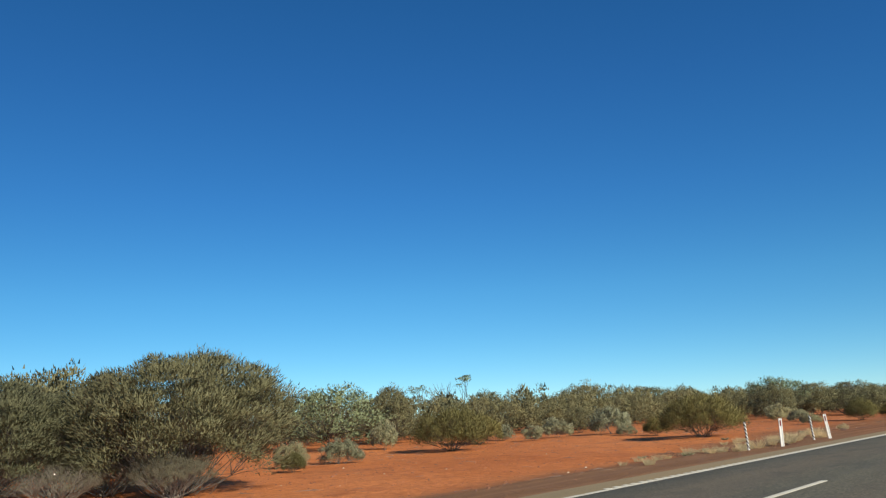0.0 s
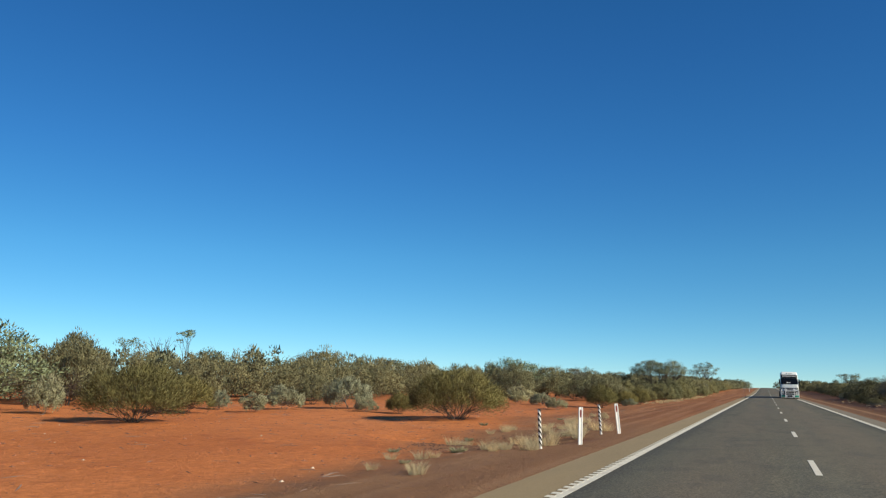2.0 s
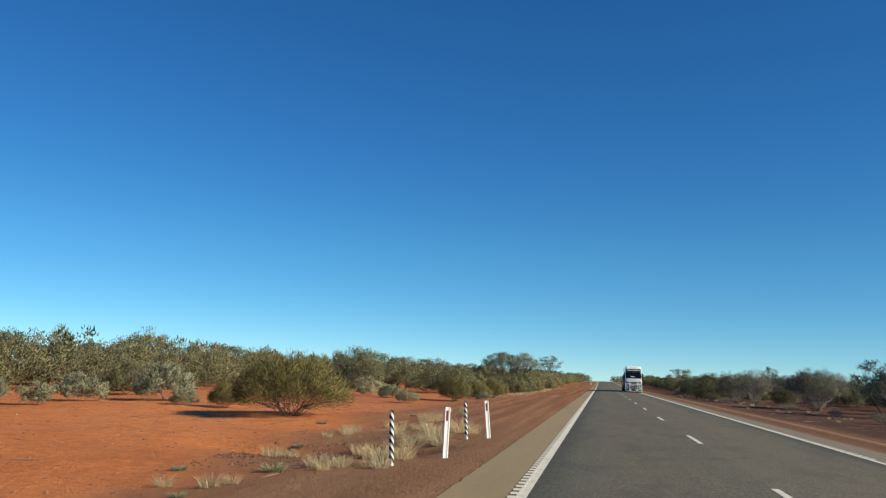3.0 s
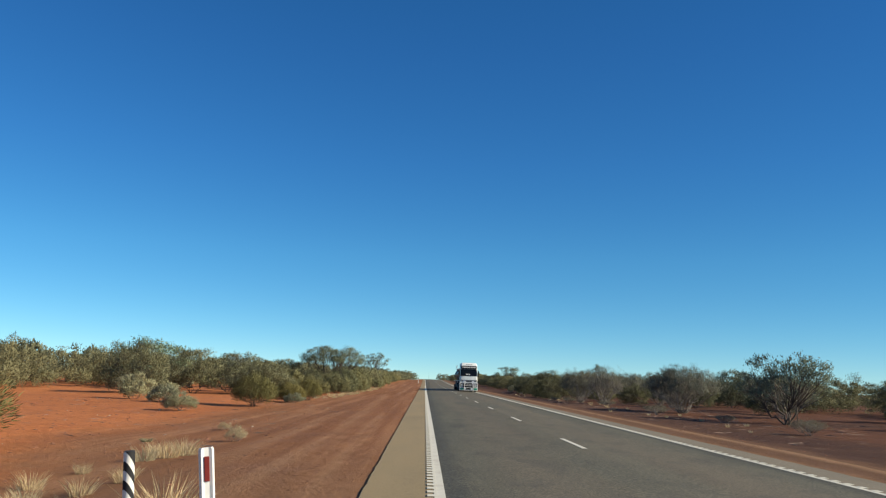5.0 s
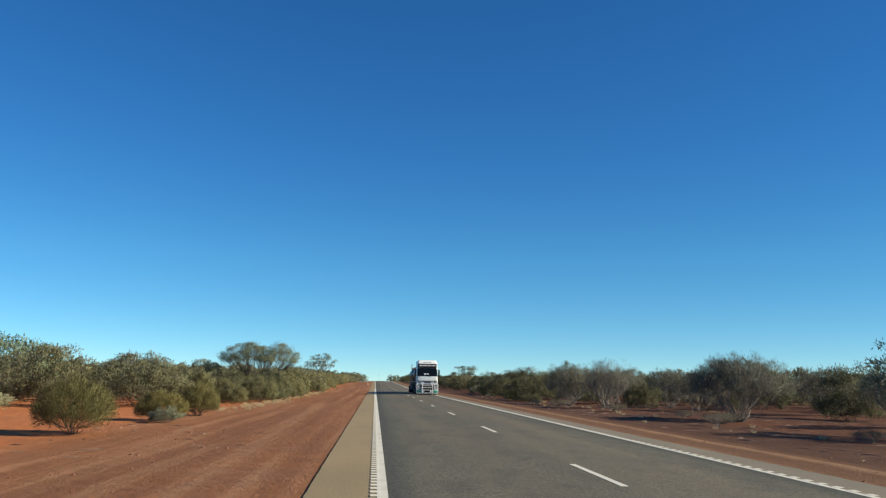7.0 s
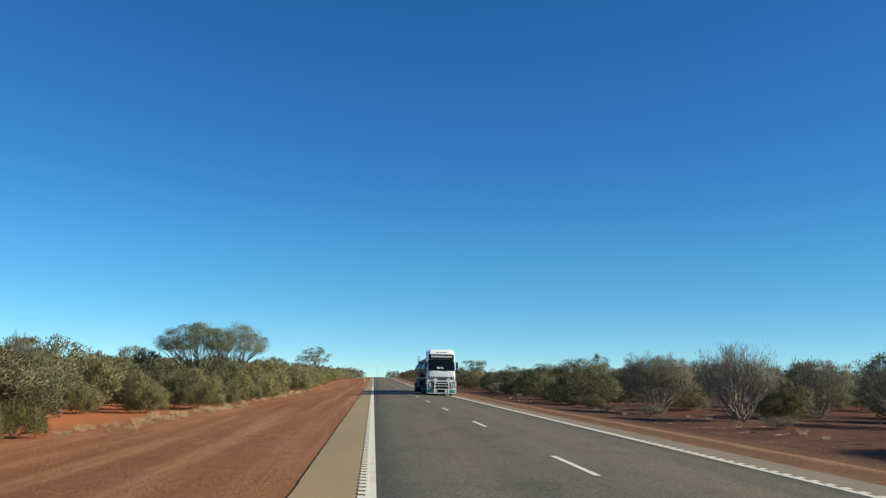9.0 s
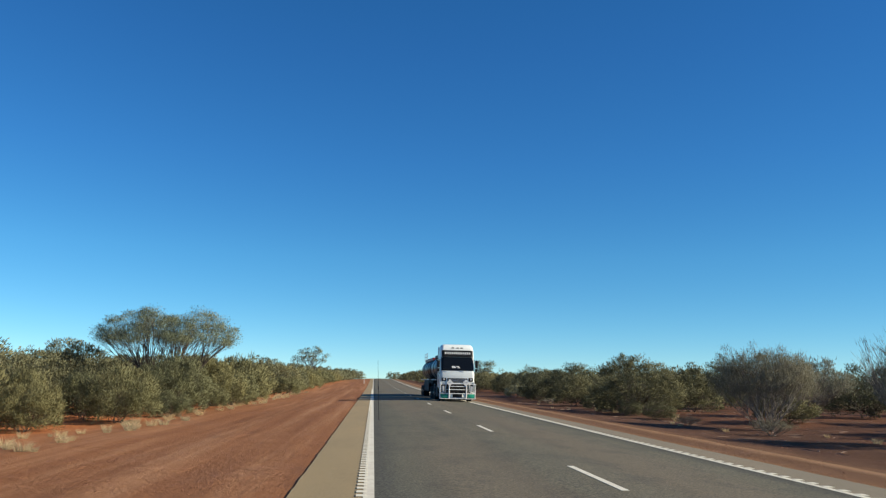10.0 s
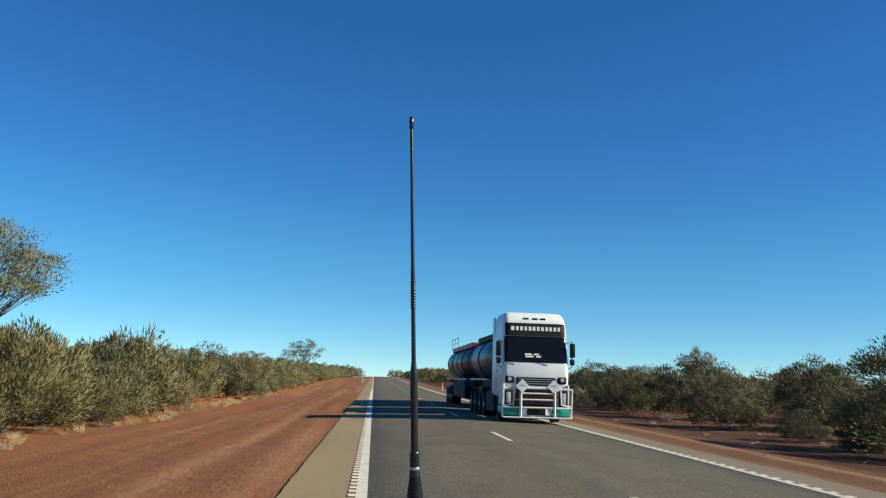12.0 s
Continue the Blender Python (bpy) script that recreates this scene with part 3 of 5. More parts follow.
def plant_kind(key, name, leaf, bark, label, category, w, h, seeds, **how):
    """Builds a few different plants of a kind, w wide and h high, to be set out by plant()."""
    KINDS[key] = dict(name=name, label=label, category=category, w=w, h=h, made=[], far=[])
    coarse = dict(how, per=max(2, how["per"] // 2), stems=max(3, how["stems"] // 2), count=max(8, int(how["count"] * (0.52 if "lobe" in how else 0.6))), size=how["size"] * 1.3, width=how["width"] * (1.6 if "lobe" in how else 2.0), sides=3)
    for s in seeds:
        for store, args in (("made", how), ("far", coarse)):
            (V, F), (LV, LF, LN) = bush_arrays(s, w, h, **args)
            KINDS[key][store].append((mesh_data("trunk", V, F, bark, flat=False), mesh_data("foliage", LV, LF, leaf, normals=LN)))
    KINDS[key]["next"] = 0


def plant(key, x, y, w, h, turn=None, label="", group=""):
    k = KINDS[key]
    n = k["next"]
    k["next"] += 1
    stems, foliage = k["far" if not -26 < x < 17.5 or y > 134 or (x < -17.2 and y > 60) or w < 0.45 * k["w"] else "made"][n % len(k["made"])]
    ob = new(k["name"])
    ob.empty_display_size = 0.2
    ob.matrix_basis = Matrix.LocRotScale((x, y, float(ground_z(x, y)) - 0.02), Euler((0, 0, radians(n * 137.5 if turn is None else turn))), (w / k["w"], w / k["w"], h / k["h"]))
    piece("trunk", stems, ob)
    piece("crown" if k["category"] == "tree" else "foliage", foliage, ob)
    return tagged(ob, label or k["label"], k["category"], group)


plant_kind("big", "mulga_bush", LEAF_MULGA, BARK_SHADED, "large grey-green mulga bush with layered needle foliage on red sand", "bush", 5.9, 4.2, (11, 12), pads=300, per=2, count=260, stems=90,
           heart=0.58, under=2.25, size=0.13, width=0.025, stray=0.35, upward=0.3, inner=0.55, thick=0.015, lumps=0.03, low=0.0, pad=0.48, flat=0.55, fork=0.6, lobe=0.9)
plant_kind("mulga", "mulga_bush", LEAF_MULGA, BARK_DARK, "rounded grey-green mulga bush among others on red sand", "bush", 5.5, 3.8, (21, 22, 23, 24), pads=120, per=2, count=180, stems=10,
           heart=0.44, under=2.4, size=0.115, width=0.04, stray=0.3, upward=0.25, lumps=0.05, low=0.1, pad=0.52, flat=0.7, inner=0.45, thick=0.035, sides=3, closed=True, lobe=0.95)
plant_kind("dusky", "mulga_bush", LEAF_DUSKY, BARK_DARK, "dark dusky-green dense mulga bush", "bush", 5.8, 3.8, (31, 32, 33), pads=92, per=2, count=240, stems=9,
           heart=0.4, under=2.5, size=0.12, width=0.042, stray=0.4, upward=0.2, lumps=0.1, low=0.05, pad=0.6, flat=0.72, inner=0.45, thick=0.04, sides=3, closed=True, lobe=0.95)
plant_kind("olive", "olive_shrub", LEAF_OLIVE, BARK_DARK, "olive-green broom-like shrub with stems fanning from its base", "shrub", 4.3, 2.4, (41, 42, 43), pads=150, per=3, count=180, stems=34,
           heart=0.46, under=1.95, size=0.15, width=0.023, stray=0.28, upward=0.3, inner=0.35, thick=0.016, fork=0.36, lumps=0.07, low=0.03, pad=0.36, flat=1.0, sides=3, lobe=1.05)
plant_kind("domed", "olive_shrub", LEAF_HEDGE, BARK_DARK, "dense rounded olive-green shrub in a roadside hedge", "shrub", 4.3, 2.6, (45, 46, 47), pads=92, per=2, count=220, stems=12,
           heart=0.42, under=2.3, size=0.13, width=0.034, stray=0.3, upward=0.3, inner=0.42, thick=0.022, fork=0.36, lumps=0.08, low=0.04, pad=0.42, flat=0.85, sides=3, closed=True, lobe=0.95)
plant_kind("grey", "saltbush", LEAF_GREY, BARK_GREY, "low rounded pale grey saltbush on red sand", "shrub", 2.0, 1.2, (51, 52, 53), pads=70, per=2, count=190, stems=9,
           heart=0.42, under=2.1, size=0.07, width=0.021, stray=0.4, upward=0.3, thick=0.012, lumps=0.08, low=0.04, pad=0.19, flat=0.85, inner=0.42, sides=3, closed=True, lobe=0.95)
plant_kind("twiggy", "twiggy_shrub", LEAF_DRY, BARK_GREY, "half-bare grey twiggy shrub with thin upright branches", "shrub", 5.2, 3.9, (61, 62), pads=140, per=9, count=30, stems=40,
           heart=0.56, under=1.7, size=0.13, width=0.018, scatter=0.12, stray=0.4, upward=0.8, inner=0.4, thick=0.026, fork=0.38, lumps=0.1, low=0.2, bare=0.1, pad=0.46, flat=1.0)
plant_kind("bare", "bare_shrub", LEAF_DRY, BARK_GREY, "bare grey dead shrub with many thin upright branches", "shrub", 4.4, 3.9, (71, 72), pads=130, per=8, count=9, stems=30,
           heart=0.55, under=1.6, size=0.22, width=0.014, scatter=0.1, stray=0.3, upward=0.8, inner=0.5, thick=0.036, fork=0.4, lumps=0.12, low=0.2, bare=0.3, pad=0.44, flat=1.2)
plant_kind("dead", "dead_tree", LEAF_DRY, BARK_DARK, "dead leafless tree with a few crooked dark branches", "tree", 4.4, 7.0, (75,), pads=16, per=4, count=2, stems=3,
           heart=0.8, under=1.7, size=0.2, width=0.03, scatter=0.1, stray=0.4, upward=0.4, inner=0.4, thick=0.12, fork=0.7, lumps=0.2, low=0.3, bare=0.8, pad=0.8, flat=1.0)
plant_kind("gum", "green_tree", LEAF_GREEN, BARK_DARK, "small fresh-green leafy tree with dark crooked limbs", "tree", 6.6, 4.3, (81, 82), pads=60, per=3, count=230, stems=7,
           heart=0.52, under=2.4, size=0.12, width=0.06, stray=0.6, upward=0.1, thick=0.06, lumps=0.12, low=0.08, fork=0.42, pad=0.72, flat=0.85, inner=0.15, lobe=0.95)
plant_kind("dark_gum", "dark_tree", LEAF_BLUE, BARK_DARK, "dark-green small tree with a forked trunk and open crown", "tree", 6.0, 4.3, (85,), pads=74, per=5, count=60, stems=14,
           heart=0.58, under=1.95, size=0.12, width=0.04, scatter=0.17, stray=0.8, upward=0.1, thick=0.06, lumps=0.26, low=0.25, fork=0.4, pad=0.55, flat=0.7, inner=0.25)
plant_kind("spreading", "spreading_tree", LEAF_BLUE, BARK_DARK, "spreading desert tree with grey limbs and a two-lobed crown", "tree", 9.0, 6.3, (91,), pads=150, per=5, count=290, stems=9,
           heart=0.66, under=1.75, size=0.10, width=0.034, stray=0.6, upward=0.2, thick=0.042, lumps=0.1, low=0.9, fork=0.52, inner=0.4, pad=0.62, flat=0.6, lobe=1.0,
           lobes=[(-0.14, 0.0, 1.0, 0.74), (0.2, 0.0, 0.65, 0.62)])
plant_kind("far_tree", "spreading_tree", LEAF_BLUE, BARK_DARK, "tall dark spreading tree above the scrub", "tree", 9.0, 9.0, (95, 96), pads=40, per=3, count=110, stems=6,
           heart=0.66, under=1.9, size=0.26, width=0.08, stray=0.8, upward=0.1, thick=0.12, lumps=0.22, low=0.5, fork=0.5, pad=1.0, flat=0.55, lobe=0.95)
plant_kind("slim", "slim_tree", LEAF_GREEN, BARK_DARK, "slim tree with a thin open tuft of leaves on top", "tree", 3.2, 6.8, (97, 98), pads=9, per=2, count=70, stems=3,
           heart=0.84, under=1.8, size=0.16, width=0.07, stray=0.8, upward=0.0, thick=0.05, lumps=0.3, low=0.8, fork=0.7, inner=0.3, pad=0.6, flat=0.5, lobe=0.75)
plant_kind("straw", "dry_shrub", STRAW, BARK_GREY, "small pale straw-coloured dry shrub on the gravel verge", "shrub", 0.6, 0.42, (99,), pads=40, per=2, count=60, stems=12,
           heart=0.5, under=1.9, size=0.05, width=0.006, stray=0.4, upward=0.5, thick=0.006, lumps=0.1, low=0.05, pad=0.09, flat=0.9, inner=0.3, sides=3, lobe=0.95)

# left of the road, from the junction onwards
plant("straw", -8.85, 44.7, 0.62, 0.46)
plant("straw", -10.6, 50.5, 0.5, 0.3)
plant("big", -17.7, 7.0, 7.2, 4.4, 110)
plant("big", -20.8, 2.6, 5.8, 3.6, 140)
for x, y, w, h in ((-19.6, 5.6, 3.4, 1.5), (-17.4, 3.2, 2.6, 1.2), (-22.0, 6.2, 3.6, 1.9), (-23.4, 3.6, 3.0, 1.6)):
    plant("bare", x, y, w, h, label="tangle of dry grey stems at the foot of the bushes")
plant("twiggy", -16.2, 5.9, 2.5, 1.35, label="grey twiggy low shrub at the foot of the mulga bush")
plant("mulga", -27.5, 7.5, 6.5, 4.7)
plant("mulga", -34.0, 10.5, 6.5, 4.6)
plant("mulga", -25.5, 10.0, 3.6, 2.6)
plant("mulga", -45.0, 31.5, 5.5, 4.0)
plant("gum", -36.4, 29.2, 7.2, 4.4, 200)
plant("mulga", -40.5, 38.5, 5.2, 4.6)
plant("dusky", -45.0, 42.5, 5.0, 4.4)
plant("grey", -24.0, 16.0, 1.6, 1.2)
plant("olive", -21.5, 14.2, 1.0, 0.8)
plant("grey", -24.4, 19.2, 2.3, 1.25, label="pale grey-green open shrub with fine stems")
plant("grey", -31.8, 29.3, 1.8, 1.9)
plant("olive", -24.5, 27.4, 4.3, 2.4, 30)
plant("olive", -29.5, 36.0, 3.4, 2.0)
plant("grey", -31.3, 41.3, 1.5, 1.2)
plant("grey", -27.6, 39.7, 1.7, 1.15)
plant("grey", -28.9, 44.5, 2.8, 1.55)
plant("mulga", -32.9, 54.5, 3.6, 2.4)
plant("grey", -26.2, 48.0, 3.3, 2.1, label="broad grey-green rounded shrub on red sand")
plant("grey", -23.2, 44.9, 1.5, 0.8)
plant("olive", -20.7, 44.5, 1.8, 1.25, label="small brownish dry shrub on red sand")
plant("dusky", -47.9, 68.2, 6.0, 3.9)
plant("mulga", -52.0, 86.0, 9.0, 5.6)
plant("mulga", -45.0, 86.0, 6.4, 3.7)
plant("gum", -61.0, 76.5, 6.6, 5.2, label="light-green leafy tree above grey scrub")
plant("mulga", -57.0, 64.0, 6.0, 4.4)
plant("mulga", -50.7, 104.0, 8.2, 5.2)
plant("slim", -63.0, 74.5, 4.0, 7.5)
plant("slim", -73.0, 76.5, 4.0, 6.9)
plant("dead", -67.6, 75.5, 4.8, 7.4)
plant("olive", -15.2, 39.4, 4.9, 2.55, 75)
plant("grey", -28.4, 88.0, 3.0, 2.1)
plant("gum", -33.5, 108.0, 9.0, 5.4, label="broad blue-green leafy tree above the scrub")
plant("grey", -30.5, 108.0, 3.4, 1.8)
plant("grey", -19.2, 70.4, 2.2, 1.15)
plant("mulga", -27.9, 124.0, 9.0, 4.8)
plant("mulga", -22.0, 128.0, 6.0, 4.0)
plant("grey", -15.7, 61.8, 1.8, 0.95)
plant("grey", -25.3, 88.0, 2.6, 1.2)
plant("grey", -22.6, 74.6, 2.6, 1.85)
plant("mulga", -27.2, 87.0, 5.8, 4.2)
plant("mulga", -25.0, 95.4, 6.0, 4.2)
plant("olive", -13.8, 69.5, 2.6, 1.95)
plant("mulga", -19.4, 96.0, 6.6, 3.4)
plant("olive", -13.2, 78.4, 2.3, 1.4)
plant("grey", -12.6, 76.9, 1.5, 0.75)
plant("olive", -12.6, 83.0, 2.2, 1.65)
plant("olive", -13.7, 88.7, 1.7, 1.0)
plant("domed", -17.2, 102.9, 2.4, 1.55)
plant("domed", -16.2, 109.0, 2.5, 2.2)
plant("mulga", -22.5, 111.0, 5.0, 3.2)
plant("bare", -26.5, 118.0, 3.2, 4.6)
plant("domed", -13.6, 111.0, 3.2, 2.4)
plant("domed", -13.9, 120.2, 4.4, 3.1)
plant("domed", -13.6, 129.2, 4.3, 3.1)
plant("domed", -15.5, 134.5, 4.4, 3.5)
plant("domed", -13.9, 140.0, 4.8, 3.7)
plant("spreading", -15.9, 126.4, 8.2, 6.1, 0)
plant("dusky", -18.5, 121.0, 5.0, 3.2)
plant("domed", -14.5, 148.3, 3.3, 2.3)
plant("domed", -15.3, 157.5, 4.4, 3.1)
plant("dusky", -16.5, 168.0, 6.5, 4.1)
plant("domed", -13.0, 166.0, 3.6, 2.1)
plant("domed", -13.2, 175.0, 3.2, 1.9)
plant("far_tree", -22.6, 319.0, 12.5, 10.3)
plant("far_tree", -33.0, 300.0, 6.0, 7.0)

# right of the road
plant("dark_gum", 18.2, 69.6, 5.6, 4.4, 60)
plant("twiggy", 16.4, 83.4, 5.8, 3.8)
plant("bare", 14.6, 102.4, 4.5, 4.0)
plant("twiggy", 22.0, 108.0, 4.6, 3.5)
plant("twiggy", 14.2, 112.4, 4.8, 3.9)
plant("dusky", 13.9, 128.2, 7.2, 3.7, 15)
plant("dusky", 12.2, 125.2, 1.6, 1.05)
plant("twiggy", 27.8, 94.2, 4.8, 3.5)
plant("dusky", 19.3, 132.5, 5.4, 3.4)
plant("twiggy", 22.5, 123.8, 5.6, 3.9)
plant("dusky", 15.0, 149.6, 5.9, 3.7)
plant("mulga", 16.2, 172.6, 6.0, 3.8)
plant("grey", 13.2, 169.0, 2.7, 1.5)
plant("dusky", 14.6, 162.0, 4.6, 3.2)
plant("dusky", 33.7, 151.7, 5.2, 4.2)
plant("far_tree", 34.3, 195.0, 5.0, 6.4)
plant("far_tree", 21.3, 256.0, 8.5, 6.5)
plant("dark_gum", 34.0, 118.0, 6.0, 4.6)
plant("dusky", 30.0, 76.0, 5.0, 3.6)
plant("dusky", 27.0, 64.0, 5.0, 3.6)

# both edges of the scrub farther along
edge = random.Random(5)
for k in range(18):
    y = 183 + 8.5 * k + edge.uniform(-2, 2)
    plant(edge.choice(["domed", "domed", "mulga"]), -14.5 - edge.uniform(0, 3.0), y, edge.uniform(4.0, 6.5), edge.uniform(2.6, 3.8))
    plant(edge.choice(["dusky", "mulga", "dusky"]), 15.0 + edge.uniform(0, 3.5), y, edge.uniform(4.5, 6.5), edge.uniform(2.8, 3.8))


# low shrubs that close the left-hand hedge
for x, y, w, h in ((-15.8, 113.5, 3.0, 2.1), (-12.9, 115.8, 2.2, 1.3), (-15.6, 117.6, 3.4, 2.5), (-13.0, 124.6, 2.6, 1.6), (-15.6, 125.4, 3.6, 2.7), (-13.0, 133.2, 3.0, 1.9), (-13.3, 136.6, 3.2, 2.3),
                   (-13.2, 144.3, 2.6, 1.6), (-14.6, 152.6, 2.6, 1.6), (-18.3, 108.2, 3.4, 2.6), (-17.6, 98.6, 3.0, 2.1), (-14.8, 105.4, 2.6, 1.7)):
    plant("domed", x, y, w, h)
# low scrub between the right-hand bushes
for key, x, y, w, h in (("dusky", 17.6, 117.2, 3.8, 2.1), ("dusky", 12.6, 121.2, 1.9, 1.1), ("dusky", 18.6, 105.6, 3.6, 2.2), ("dusky", 12.8, 141.0, 4.0, 2.6), ("dusky", 18.4, 140.6, 5.0, 3.4), ("dusky", 13.6, 156.4, 4.2, 2.8),
                        ("dusky", 12.4, 133.6, 2.0, 1.2), ("dusky", 12.0, 129.6, 1.6, 1.0), ("twiggy", 20.4, 98.4, 4.4, 3.0), ("dusky", 24.4, 103.2, 4.4, 3.2), ("dusky", 25.6, 114.4, 4.8, 3.4), ("dusky", 27.4, 125.6, 5.0, 3.6),
                        ("dusky", 24.2, 139.4, 5.0, 3.8), ("dusky", 24.8, 86.6, 4.4, 3.2), ("twiggy", 21.6, 77.4, 4.2, 2.9), ("dusky", 29.6, 107.0, 5.0, 3.6), ("dusky", 21.8, 149.0, 5.2, 3.8), ("dusky", 17.6, 167.0, 5.0, 3.4)):
    plant(key, x, y, w, h)


# small dead shrubs on the loam beside the far verge
dr = random.Random(14)
for k in range(10):
    y = 60 + 9.5 * k + dr.uniform(-2.5, 2.5)
    w = dr.uniform(1.1, 2.1)
    plant("bare", 11.4 + dr.uniform(0, 3.4), y, w, w * dr.uniform(0.3, 0.45), label="small dead grey shrub on dark red loam")


# second row behind the left-hand hedge of shrubs
for x, y, w, h in ((-19.5, 104, 4.6, 2.7), (-20.5, 116, 5.0, 3.4), (-22, 124, 5.5, 3.8), (-20, 139, 5.0, 3.4), (-19.5, 147, 5.2, 3.5), (-20.5, 156, 5.6, 3.7), (-22, 166, 6.0, 4.0),
                   (-24, 104, 5.5, 4.0), (-30, 100, 6, 4.2), (-21, 176, 6, 4.2), (-26, 150, 6, 4.3), (-27, 136, 6, 4.4)):
    plant("mulga", x, y, w, h * 0.84)


# the woods behind, past counting
def far_woods(name, seed, spots, leaf, label, fine):
    """Many bushes in one mesh; fine: (lobes, twigs, leaves on a lobe, leaf length, leaf width)."""
    r = np.random.RandomState(seed)
    pads, per, count, size, width = fine
    kinds = [bush_arrays(200 + s, 6.0, 4.0, pads=pads, per=per, count=count, stems=4, heart=0.40, under=2.5, size=size, width=width, stray=0.6, upward=0.4,
                         lumps=0.1, thick=0.07, sides=3, pad=0.7, flat=0.7, low=0.04, inner=0.4, lobe=0.95)[1] for s in range(5)]
    vs, fs, ns, n = [], [], [], 0
    for x, y, w, h in spots:
        V, F, N = kinds[r.randint(5)]
        a = r.uniform(0, 6.28)
        c, s = np.cos(a), np.sin(a)
        P = V * [w / 6, w / 6, h / 4]
        vs.append(np.stack([P[:, 0] * c - P[:, 1] * s + x, P[:, 0] * s + P[:, 1] * c + y, P[:, 2] + float(ground_z(x, y))], 1))
        ns.append(np.stack([N[:, 0] * c - N[:, 1] * s, N[:, 0] * s + N[:, 1] * c, N[:, 2]], 1))
        fs.append(F + n)
        n += len(P)
    ob = new(name, mesh_data(name, np.concatenate(vs), np.concatenate(fs), leaf, normals=np.concatenate(ns)))
    return tagged(ob, label, "scrub", kind="stuff")


wr = random.Random(9)
front_l, front_r, deep_l, deep_r = [], [], [], []
for k in range(120):
    y = -12 + k * 1.95 + wr.uniform(-1, 1)
    edge_x = 36 + max(0.0, 66 - y) * 0.36 if y < 170 else 22
    front_l.append((-(edge_x + 14 * wr.random()), y, wr.uniform(4.5, 7.5), wr.uniform(3.5, 5.1)))
for k in range(80):
    y = 58 + k * 2.5 + wr.uniform(-1, 1)
    front_r.append(((33 if y < 150 else 21) + 12 * wr.random(), y, wr.uniform(4.5, 7.5), wr.uniform(2.8, 3.9)))
for k in range(220):
    y = wr.uniform(-12, 430)
    edge_x = 46 + max(0.0, 66 - y) * 0.36 if y < 170 else 30 if y < 220 else 22
    deep_l.append((-(edge_x + 50 * wr.random() ** 1.3), y, wr.uniform(5, 8.0), wr.uniform(4.2, 5.6)))
for k in range(150):
    y = wr.uniform(55, 430)
    deep_r.append(((45 if y < 150 else 30 if y < 255 else 21) + 50 * wr.random() ** 1.3, y, wr.uniform(5, 8.0), wr.uniform(3.0, 4.3)))
for k in range(44):
    y = 325 + k * 3.4 + wr.uniform(-2, 2)
    turn = float(bend(y))
    deep_l.append((turn - (12.5 - 4.0 * min(1.0, (y - 325) / 70) + 10 * wr.random()), y, wr.uniform(5, 7.5), wr.uniform(3.2, 4.4)))
    deep_r.append((turn + 11.0 + 10 * wr.random(), y, wr.uniform(5, 7.5), wr.uniform(3.2, 4.4)))
far_woods("near_scrub", 1, front_l, LEAF_MULGA, "belt of grey-green mulga scrub behind the clearing", (36, 2, 115, 0.16, 0.085))
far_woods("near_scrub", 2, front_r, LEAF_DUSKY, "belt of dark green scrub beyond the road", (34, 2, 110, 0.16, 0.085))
far_woods("far_scrub", 3, deep_l, LEAF_MULGA, "wide grey-green mulga woodland in the distance", (26, 2, 36, 0.34, 0.2))
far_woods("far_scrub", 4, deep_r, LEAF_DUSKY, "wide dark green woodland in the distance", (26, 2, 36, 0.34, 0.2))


# ---- roadside posts ----
WHITE_POST = plain("white_post", (0.80, 0.79, 0.74), 0.45, vary=0.08)
REFLECTOR_RED = plain("red_reflector", (0.20, 0.028, 0.024), 0.25)
POLE_WHITE = plain("pole_white", (0.74, 0.72, 0.66), 0.5, vary=0.1)
POLE_BLACK = plain("pole_black", (0.012, 0.012, 0.013), 0.8)


def guide_post(x, y, lean_x, lean_y, turn, label):
    """A thin white plastic guide post with a folded profile and a reflector on its face."""
    ob = new("guide_post")
    z = float(ground_z(x, y))
    ob.matrix_basis = pose(x, y, z, lean_y, lean_x, turn)
    bm = bmesh.new()
    half, top = 0.06, 1.0
    profile = [(-half, 0.012), (-half * 0.72, -0.008), (-half * 0.3, 0.003), (half * 0.3, 0.003), (half * 0.72, -0.008), (half, 0.012)]
    rows = []
    for zz, k in ((-0.15, 1), (top - 0.02, 1), (top, 0.86)):
        rows.append([[bm.verts.new((px * k, py + d, zz)) for px, py in profile] for d in (-0.006, 0.006)])
    for a, b in zip(rows, rows[1:]):
        for side in (0, 1):
            for i in range(len(profile) - 1):
                q = (a[side][i], a[side][i + 1], b[side][i + 1], b[side][i])
                bm.faces.new(q if side == 0 else q[::-1])
        for i in (0, len(profile) - 1):
            q = (a[0][i], b[0][i], b[1][i], a[1][i])
            bm.faces.new(q if i == 0 else q[::-1])
    for i in range(len(profile) - 1):
        bm.faces.new((rows[-1][0][i], rows[-1][0][i + 1], rows[-1][1][i + 1], rows[-1][1][i]))
    part("post", bm, WHITE_POST, ob)
    part("reflector", box_bm(-0.020, 0.020, -0.015, -0.004, top - 0.27, top - 0.07, 0.003), REFLECTOR_RED, ob, "dark red reflector strip")
    return tagged(ob, label, "road post", "guide posts")


